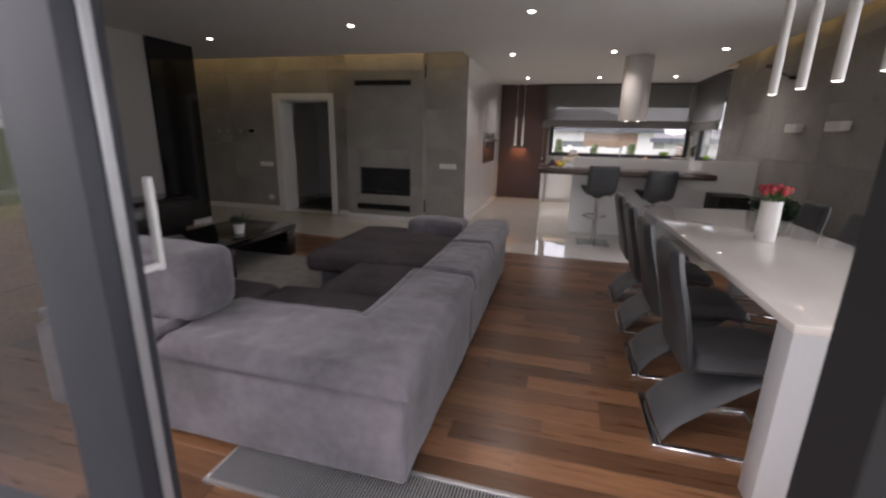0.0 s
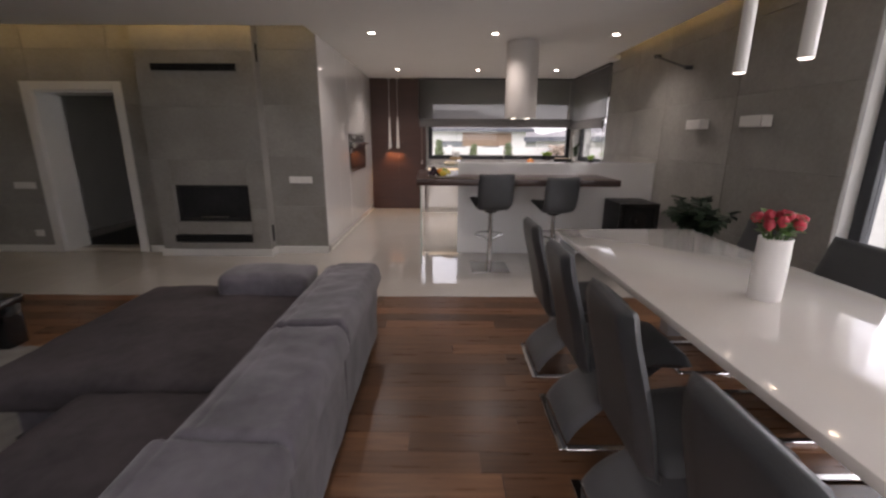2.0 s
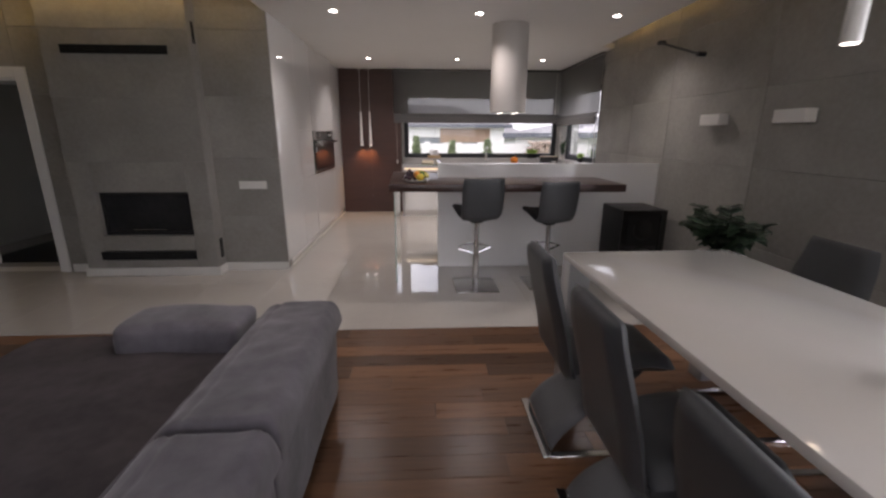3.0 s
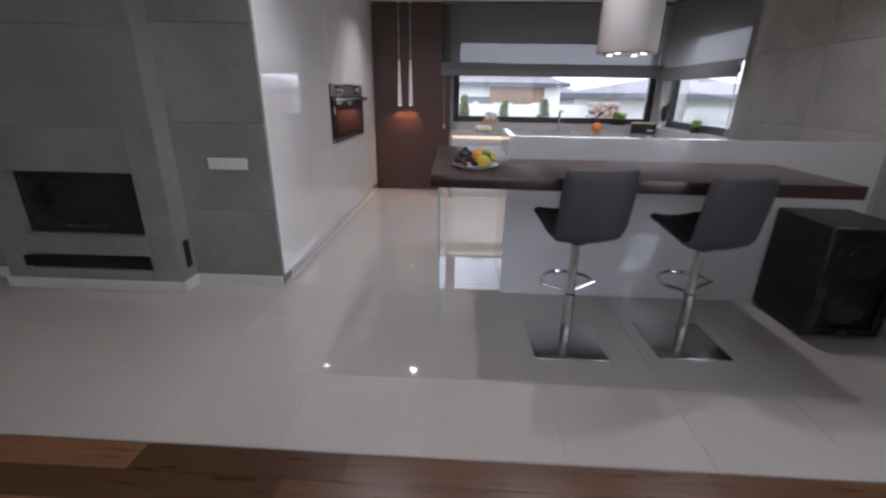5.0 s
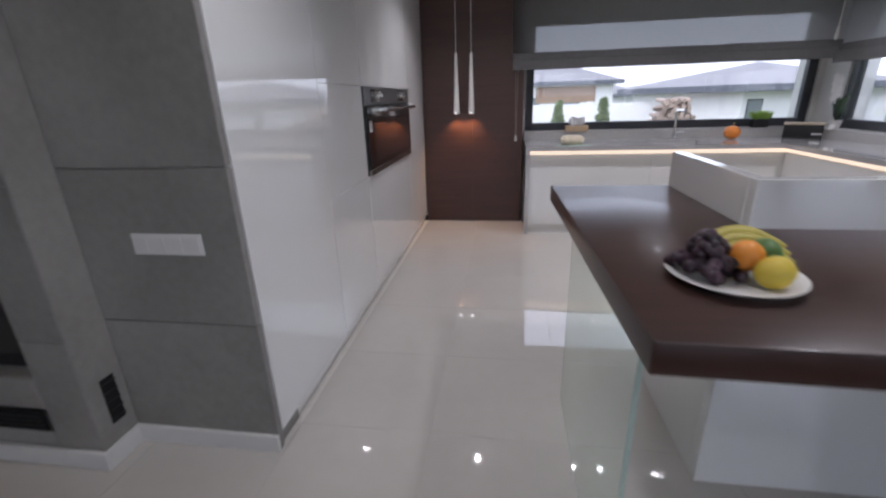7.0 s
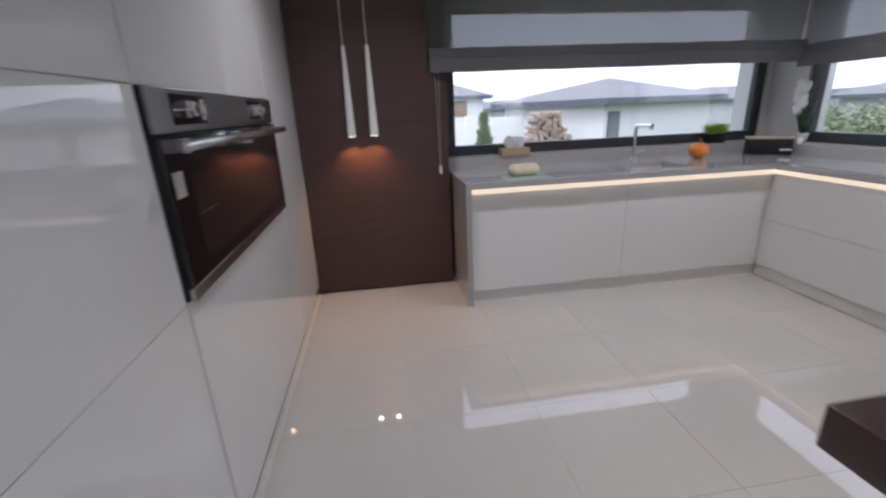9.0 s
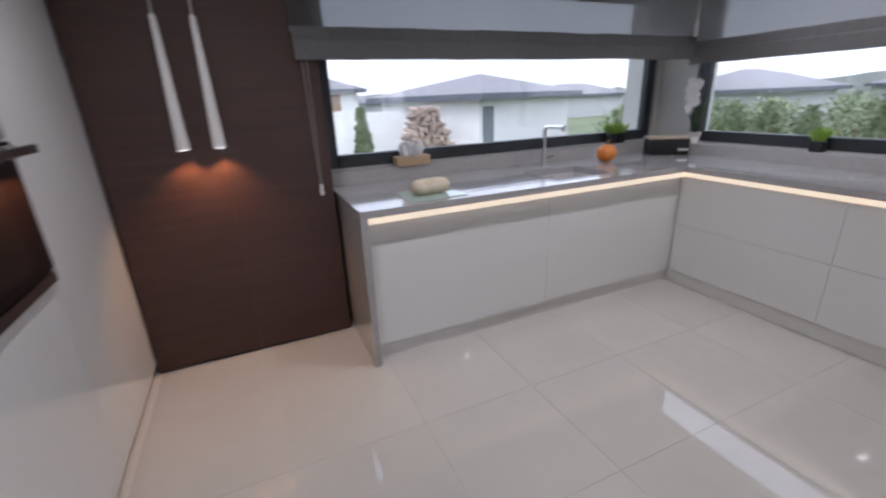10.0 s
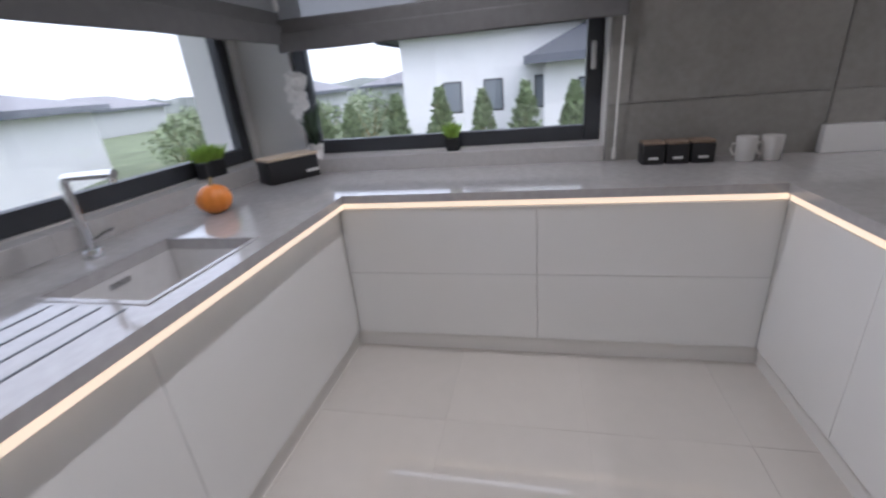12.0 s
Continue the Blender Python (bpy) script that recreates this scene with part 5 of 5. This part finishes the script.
bin_ = thing("bread_box", "black metal bread box with a wooden lid on the worktop", "bread box", (3.905, 3.625, 0.91), turn=-32)
part("box", boxes((-0.158, 0.158, -0.075, 0.085, 0, 0.13), bevel=0.008), "black_matt", bin_)
part("lid", boxes((-0.163, 0.163, -0.08, 0.09, 0.131, 0.147), bevel=0.004, seg=1), "lid_pale", bin_, "pale wooden lid")
part("lettering", boxes((0.07, 0.15, -0.0775, -0.0755, 0.035, 0.052)), "label_white", bin_)
orchid = thing("orchid", "white flowering orchid in a white pot by the corner window", "orchid", (4.13, 3.545, 0.995))
part("pot", lathe([(0.035, 0), (0.05, 0.085), (0.046, 0.085), (0.04, 0.07), (0.01, 0.068)], 24), "ceramic", orchid, smooth=50)
lv = bmesh.new()
for i in range(13):
    a = i * 2.4
    up = 0.16 + 0.24 * ((i * 5) % 13) / 13
    leaf_blade(lv, (0, 0, 0.07), (0.06 * math.cos(a), 0.08 * math.sin(a), up), 0.06, 0.2)
part("leaves", lv, "leaf_dark", orchid)
stemp = [(0, 0, 0.07), (-0.015, 0.02, 0.22), (-0.02, 0.04, 0.38), (-0.035, 0.02, 0.46), (-0.06, -0.03, 0.47)]
line = smooth_line(stemp, 5)
part("stalk", tube(line, 0.0035, 6), "leaf", orchid)
for i in range(11):
    c = line[7 + i] + Vector((-0.02, (-1) ** i * 0.03, 0.01 * (i % 3)))
    bm = bmesh.new()
    for k in range(5):
        a = k * 1.2566 + i
        leaf_blade(bm, c, c + Vector((-0.01, 0.046 * math.cos(a), 0.046 * math.sin(a))), 0.046, 0.12, Vector((1, 0, 0)))
    part("flower", bm, "orchid", orchid)
for side in (-1, 1):
    lb = bmesh.new()
    leaf_blade(lb, (-0.02, side * 0.02, 0.06), (-0.075, side * 0.06, 0.02 + 0.03 * side), 0.05, 0.15)
    part("leaf", lb, "orchid", orchid, "pale drooping leaf")

for i in range(3):
    c = thing("storage_canister", "small black storage canister with a brown wooden lid", "canister", (3.955, 1.6 - i * 0.113, 0.91), group="canisters by the concrete wall")
    part("body", boxes((-0.052, 0.052, -0.052, 0.052, 0, 0.095), bevel=0.005), "black_matt", c)
    part("lid", boxes((-0.05, 0.05, -0.05, 0.05, 0.096, 0.11), bevel=0.004, seg=1), "lid_brown", c, "brown wooden lid")
    part("lettering", boxes((-0.0545, -0.0525, -0.022, 0.022, 0.025, 0.037)), "label_white", c)
for y2 in (1.185, 1.075):
    c = thing("mug", "plain white ceramic mug upright on the worktop", "mug", (3.925, y2, 0.91), turn=100, group="mugs on the worktop")
    part("body", lathe([(0.036, 0), (0.04, 0.004), (0.045, 0.115), (0.042, 0.115), (0.038, 0.01), (0.005, 0.008)], 28), "ceramic", c, smooth=50)
    part("handle", tube([(0.04, 0, 0.09), (0.065, 0, 0.085), (0.072, 0, 0.06), (0.06, 0, 0.035), (0.04, 0, 0.03)], 0.005, 8), "ceramic", c)

# wall lights and a bracket on the concrete wall
for y0, y1 in ((-0.96, -0.71), (-1.79, -1.53)):
    t = thing("wall_lamp", "white block wall lamp on the concrete wall", "wall lamp", (WALLX, (y0 + y1) / 2, 1.53), group="wall lamps on the concrete")
    part("body", boxes((-0.1, -0.012, (y0 - y1) / 2, (y1 - y0) / 2, 0, 0.09), bevel=0.003, seg=1), "ceramic", t)
    part("back_plate", boxes((-0.012, -0.001, -0.05, 0.05, 0.01, 0.08)), "steel", t)
br = thing("wall_bracket", "dark metal bracket arm on the concrete wall", "bracket", (WALLX, -0.13, 2.2))
part("arm", tube([(-0.06, 0.36, 0.19), (-0.06, -0.36, -0.04)], 0.012, 8), "anthracite", br)
part("mount", tube([(-0.001, 0.36, 0.19), (-0.075, 0.36, 0.19)], 0.022, 10), "anthracite", br)
part("mount", tube([(-0.001, -0.36, -0.04), (-0.075, -0.36, -0.04)], 0.022, 10), "anthracite", br)

# wooden sideboard by the terrace glazing
sb = thing("sideboard", "low oak sideboard with horizontal boards", "sideboard", (-2.1, -4.95, 0))
part("body", boxes((-2.35, -1.88, -5.45, -4.4, 0.02, 0.92), bevel=0.004, seg=1), "sideboard_oak", sb, world=True)
for i in range(5):
    part("front_board", boxes((-1.879, -1.86, -5.45, -4.4, 0.03 + i * 0.178, 0.2 + i * 0.178), bevel=0.003, seg=1), "sideboard_oak", sb, world=True)

# ---- outdoors ----
M["lawn"] = material("lawn", (0.14, 0.17, 0.09), 0.95, vary=0.35, scale=0.5, bump=0.4, bump_scale=12, fine=6)
M["render_white"] = material("white_render", (0.72, 0.72, 0.71), 0.85, vary=0.05, scale=1.2)
M["render_grey"] = material("grey_render", (0.42, 0.43, 0.43), 0.85, vary=0.06, scale=1.0)
M["roof"] = material("grey_roof_tile", (0.19, 0.185, 0.19), 0.6, vary=0.15, scale=2, stretch=(1, 1, 5), bump=0.3, bump_scale=9)
M["roof_dark"] = material("dark_roof_tile", (0.06, 0.066, 0.076), 0.6, vary=0.15, scale=2, bump=0.3, bump_scale=9)
# haze painted into the colours: logs, needles and distant woods are paled
M["wood_log"] = material("split_log", (0.33, 0.26, 0.215), 0.9, vary=0.25, scale=9, rand=0.3)
M["needle"] = material("thuja_green", (0.21, 0.26, 0.145), 0.8, vary=0.3, scale=3, rand=0.4, island=True)
M["hazed_woods"] = material("hazed_woods", (0.24, 0.26, 0.25), 1.0, vary=0.3, scale=0.15, fine=1.5)
M["gutter"] = material("slate_gutter", (0.09, 0.1, 0.12), 0.6, vary=0.1, scale=2)
M["pane_grey"] = material("far_window_glass", (0.2, 0.22, 0.24), 0.1, vary=0.1, scale=1)
M["deck"] = material("dark_paving", (0.13, 0.12, 0.11), 0.8, vary=0.2, scale=3, bump=0.2, bump_scale=40)
M["balcony"] = material("weathered_wood", (0.28, 0.19, 0.135), 0.7, vary=0.2, scale=3)
GZ = -1.7
tagged(part("ground", boxes((-900, 900, -900, 900, GZ - 0.3, GZ)), "lawn"), "mown green lawn and gardens around the house", "ground", kind="structure")
# terrace is out of view; its paving is dark to weaken door-pane reflections
tagged(part("terrace", boxes((-6.8, 4.4, -12, -6.2, GZ - 0.01, -0.02)), "deck"), "dark grey paved terrace before the glass doors", "terrace", kind="structure")
tagged(part("foundation", boxes((-6.79, 4.39, -6.19, 4.34, GZ - 0.01, -0.21)), "render_grey"), "grey rendered base of the house", "foundation", kind="structure")


def house(label, at, turn, w, d, h, rise, wall, roof, windows=(), over=0.5, gable=False, peak=False):
    """A neighbour's house with walls, hipped or gabled roof and windows (x, z, width, height) in its front."""
    t = thing("house", label, "house", at, turn)
    part("wall", boxes((-w / 2, w / 2, -d / 2, d / 2, 0, h)), wall, t)
    bm = bmesh.new()
    x, y2 = w / 2 + over, d / 2 + over
    rid = 0 if gable else min(x, y2) * 0.9
    lo = [bm.verts.new(p) for p in ((-x, -y2, h - 0.05), (x, -y2, h - 0.05), (x, y2, h - 0.05), (-x, y2, h - 0.05))]
    eav = [bm.verts.new((v.co.x, v.co.y, h + 0.12)) for v in lo]
    if gable:
        r = [bm.verts.new((0, -y2, h + rise)), bm.verts.new((0, y2, h + rise))]
        faces = ((eav[0], r[0], r[1], eav[3]), (eav[1], eav[2], r[1], r[0]))
        gb = bmesh.new()
        for yy in (-d / 2, d / 2):
            gb.faces.new([gb.verts.new(q) for q in ((-w / 2, yy, h), (w / 2, yy, h), (0, yy, h + rise - 0.5))])
        part("gable_wall", gb, wall, t, smooth=None)
    else:
        k = max(0.05, x - rid) if x > y2 else 0.05
        k2 = max(0.05, y2 - rid) if y2 > x else 0.05
        if peak:
            k = k2 = 0.05
        r = [bm.verts.new(p) for p in ((-k, -k2, h + rise), (k, -k2, h + rise), (k, k2, h + rise), (-k, k2, h + rise))]
        faces = [(eav[i], eav[(i + 1) % 4], r[(i + 1) % 4], r[i]) for i in range(4)] + [tuple(r)]
    for f in faces:
        bm.faces.new(f)
    for i in range(4):
        bm.faces.new((lo[i], lo[(i + 1) % 4], eav[(i + 1) % 4], eav[i]))
    bm.faces.new(lo[::-1])
    roof_ob = part("roof", bm, roof, t, smooth=None)
    fb = bmesh.new()
    for gx0, gx1, gy0, gy1 in ((-x - 0.1, x + 0.1, -y2 - 0.1, -y2 - 0.002), (-x - 0.1, x + 0.1, y2 + 0.002, y2 + 0.1), (-x - 0.1, -x - 0.002, -y2, y2), (x + 0.002, x + 0.1, -y2, y2)):
        if not gable or gx1 - gx0 < 1:
            box(fb, gx0, gx1, gy0, gy1, h - 0.16, h + 0.11)
    part("gutter", fb, "gutter", roof_ob)
    for wx, wz, ww, wh in windows:
        wi = part("window", boxes((wx - ww / 2, wx + ww / 2, -d / 2 - 0.02, -d / 2 + 0.06, wz, wz + wh)), "anthracite", t)
        part("pane", boxes((wx - ww / 2 + 0.07, wx + ww / 2 - 0.07, -d / 2 - 0.03, -d / 2 - 0.021, wz + 0.07, wz + wh - 0.07)), "pane_grey", wi)
    return t


# garage with a hipped roof beyond the sink window
ga = radians(25)
gx, gy, gw, gd = 10.4, 18.5, 9.0, 6.4
gc = Vector((gx, gy, GZ)) + Vector((math.cos(ga) * gw / 2 - math.sin(ga) * gd / 2, math.sin(ga) * gw / 2 + math.cos(ga) * gd / 2, 0))
garage = house("white garage with a grey hipped tile roof", gc, 25, gw, gd, 3.15, 1.18, "render_white", "roof", [(-3.8, 0.6, 0.85, 2.1)], peak=True)
far_house = house("large white house with a grey roof behind a fence", (1.0, 38, GZ), 4, 15, 9, 3.9, 1.9, "render_white", "roof",
      [(-5, 1.6, 1.4, 1.3), (-2.2, 0.9, 1.2, 2.2), (1, 1.6, 2.2, 1.3), (4.4, 1.6, 1.4, 1.3)])
part("wood_cladding", boxes((1.8, 6.2, -4.56, -4.502, 2.5, 3.65)), "balcony", far_house, "weathered brown wood cladding")
house("white house with a dark gabled roof beyond the side window", (25, 1.0, GZ), -90, 13.4, 9.5, 4.7, 4.6, "render_white", "roof_dark",
      [(-4.6, 1.65, 0.8, 1.25), (-2.9, 1.65, 0.8, 1.25), (-0.8, 1.65, 0.9, 1.25)], over=0.7, gable=True)
house("white garage wing with a dark hipped roof", (21, -2.6, GZ), -90, 9.0, 5.5, 3.45, 1.6, "render_white", "roof_dark", [(-2.7, 1.6, 1.3, 1.15)], over=0.6)
for i, (hx, hy, hw) in enumerate(((38, 24, 9), (52, 30, 11), (60, 18, 10), (30, 60, 12), (14, 66, 10), (44, 52, 12))):
    house("distant white house with a tiled roof", (hx, hy, GZ - 0.5), i * 37, hw, 8, 3.3, 1.6, "render_grey", "roof", [(-2, 0.9, 1.2, 1.2), (1.5, 0.9, 1.2, 1.2)])
fence = thing("garden_wall", "white rendered garden wall behind the lawn", "garden wall", (-3, 23, GZ))
for i in range(7):
    part("panel", boxes((-12 + i * 3.4, -12 + i * 3.4 + 3.1, -0.08, 0.08, 0, 2.6)), "render_white", fence)
    part("post", boxes((-12 + i * 3.4 - 0.3, -12 + i * 3.4, -0.14, 0.14, 0, 2.7), bevel=0.02, seg=1), "render_white", fence)
pile = thing("woodpile", "stack of split firewood logs beside the garage", "woodpile", (8.0, 19.2, GZ))
lme = [mesh_of(lathe([(r, -0.5), (r, 0.5)], k), "wood_log", "log") for r, k in ((0.1, 5), (0.085, 6), (0.12, 4))]
for j in range(19):
    for i in range(14 - abs(j - 4) // 3):
        if abs(i - 6.5) * 0.21 > 1.55 - j * 0.055:
            continue
        o = new("log", lme[rg.randrange(3)])
        o.parent = pile
        o.matrix_basis = pose((i - 6.5) * 0.19 + rg.uniform(-0.03, 0.03) + (j % 2) * 0.09, rg.uniform(-0.1, 0.1), 0.1 + j * 0.145, 90 + rg.uniform(-6, 6), 0, rg.uniform(-8, 8))


def conifer(at, h, r, n=380, label="young green conifer in the garden"):
    t = thing("conifer", label, "tree", at, group="garden conifers")
    part("trunk", tube([(0, 0, 0), (0, 0, h * 0.5), (0, 0, h * 0.9)], [0.05, 0.035, 0.012], 6), "stem", t)
    bm = bmesh.new()
    for i in range(n):
        z = h * (0.06 + 0.92 * (rg.random() ** 1.25))
        a = rg.uniform(0, 6.28)
        lim = r * (1 - (z / h) ** 1.4) * (0.75 + 0.35 * noise.noise(Vector((a * 1.3, z * 2.2, at[0]))))
        rr = lim * math.sqrt(rg.uniform(0.2, 1))
        b = Vector((rr * math.cos(a), rr * math.sin(a), z))
        leaf_blade(bm, b, b + Vector((0.13 * math.cos(a), 0.13 * math.sin(a), rg.uniform(0.05, 0.2))) * (0.6 + h * 0.25), 0.1 + 0.03 * h, 0.3)
    part("crown", bm, "needle", t)


for tx, ty, hh, rr in ((4.9, 18.0, 2.1, 0.4), (3.0, 17.2, 2.0, 0.36), (1.2, 19.0, 2.2, 0.4), (15.5, 6.6, 1.9, 0.55), (15.2, 5.1, 2.0, 0.6), (15.4, 3.8, 1.8, 0.55), (15.1, 2.5, 2.0, 0.6),
                       (15.3, 1.1, 1.9, 0.55), (15.6, 8.3, 1.7, 0.6), (16.4, 9.9, 1.8, 0.7), (17.3, 11.6, 1.8, 0.7)):
    conifer((tx, ty, GZ), hh + 0.75, rr * 1.45, 620)


def shrub(at, r, h, n=420):
    t = thing("shrub", "rounded loose green garden shrub", "shrub", at, group="garden shrubs")
    for k in range(5):
        a = k * 1.26
        part("branch", tube([(0, 0, 0), (r * 0.3 * math.cos(a), r * 0.3 * math.sin(a), h * 0.4), (r * 0.6 * math.cos(a), r * 0.6 * math.sin(a), h * 0.75)], [0.03, 0.02, 0.008], 5), "stem", t)
    bm = bmesh.new()
    for i in range(n):
        d = Vector((rg.gauss(0, 1), rg.gauss(0, 1), rg.gauss(0, 1))).normalized()
        k = (0.7 + 0.45 * noise.noise(d * 2.4 + Vector(at))) * rg.uniform(0.6, 1) ** 0.5
        b = Vector((d.x * r * k, d.y * r * k, h * (0.5 + 0.5 * d.z * k)))
        leaf_blade(bm, b, b + Vector((rg.uniform(-1, 1), rg.uniform(-1, 1), rg.uniform(-0.2, 1))) * 0.16, 0.13, 0.2)
    part("crown", bm, "needle", t)


for sx, sy, r, h in ((17.5, 17.0, 1.3, 2.0), (19.5, 18.2, 1.5, 2.2), (18.5, 15.0, 1.3, 1.9), (20.0, 14.0, 1.5, 2.1), (21.5, 12.4, 1.5, 2.1), (16.0, 14.0, 1.0, 1.6), (23, 17, 1.7, 2.2), (22.5, 20, 1.7, 2.3), (25.5, 15, 1.8, 2.2), (26, 19, 1.9, 2.3), (24.5, 11, 1.7, 2.2), (29, 12.5, 1.9, 2.3)):
    shrub((sx, sy, GZ), r * 1.15, h + 0.75, 900)
bm = bmesh.new()
N = 160
prev = None
for i in range(N + 1):
    a = -0.5 + 3.0 * i / N
    R0 = 150
    h = 4.2 + 2.2 * noise.noise(Vector((a * 9, 0, 0))) + 0.9 * noise.noise(Vector((a * 60, 3, 0)))
    cur = [bm.verts.new((R0 * math.cos(a), R0 * math.sin(a), GZ - 1)), bm.verts.new((R0 * math.cos(a), R0 * math.sin(a), GZ + h)),
           bm.verts.new(((R0 + 40) * math.cos(a), (R0 + 40) * math.sin(a), GZ - 1))]
    if prev:
        bm.faces.new((prev[0], cur[0], cur[1], prev[1]))
        bm.faces.new((prev[1], cur[1], cur[2], prev[2]))
    prev = cur
tagged(part("backdrop", bm, "hazed_woods", smooth=None), "low wooded hills along the horizon", "backdrop", kind="structure")

# ---- floor pieces, last ----
TP, TX0, TY0 = 0.6, 3.01 - 15 * 0.6, 2.565 - 7 * 0.6
tiles = {}


def tile_piece(x0, x1, y0, y1):
    key = (round(x1 - x0, 3), round(y1 - y0, 3))
    if key not in tiles:
        w, h = key[0] / 2 - 0.0005, key[1] / 2 - 0.0005
        tiles[key] = mesh_of(boxes((-w, w, -h, h, -0.0024, 0), bevel=0.0006, seg=1), "tile", "floor_tile")
    o = new("floor_tile", tiles[key])
    o.parent = floor_tiled
    o.location = ((x0 + x1) / 2, (y0 + y1) / 2, 0)


xs = [-6.6] + [TX0 + i * TP for i in range(18) if -6.6 < TX0 + i * TP < 4.0] + [4.1]
ys = [TILE_EDGE] + [TY0 + i * TP for i in range(11) if TILE_EDGE + 0.05 < TY0 + i * TP < 3.95] + [4.0]
for x0, x1 in zip(xs, xs[1:]):
    for y0, y1 in zip(ys, ys[1:]):
        if x1 < 0.1 and y0 > 0.1:
            continue
        tile_piece(x0, x1, max(y0, TILE_EDGE + 0.001), min(y1, 0.03) if x1 < -0.6 and y1 > 0.03 else y1)
setting("floor_trim", boxes((-3.86, WALLX, TILE_EDGE - 0.006, TILE_EDGE, -0.002, 0.0008)), "alu", "thin metal strip between tiles and planks", "trim")

rng = random.Random(7)
planks = {}
PW, PL = 0.135, 1.15
y, row = TILE_EDGE - 0.007, 0
while y > -5.96:
    w = min(PW, y + 5.96)
    x = -3.86 - rng.uniform(0.1, 1.0)
    while x < 4.16:
        x1 = x + PL * rng.choice((0.75, 1.0, 1.25))
        c0, c1 = max(x, -3.86), min(x1, 4.16)
        if c1 - c0 > 0.05:
            key = (round(c1 - c0, 2), round(w, 3))
            if key not in planks:
                a, b = key[0] / 2 - 0.0006, key[1] / 2 - 0.0006
                planks[key] = mesh_of(boxes((-a, a, -b, b, -0.0029, 0), bevel=0.0008, seg=1), "plank", "plank")
            o = new("plank", planks[key])
            o.parent = floor_wood
            o.location = ((c0 + c1) / 2, y - w / 2, 0)
        x = x1
    y -= PW
    row += 1
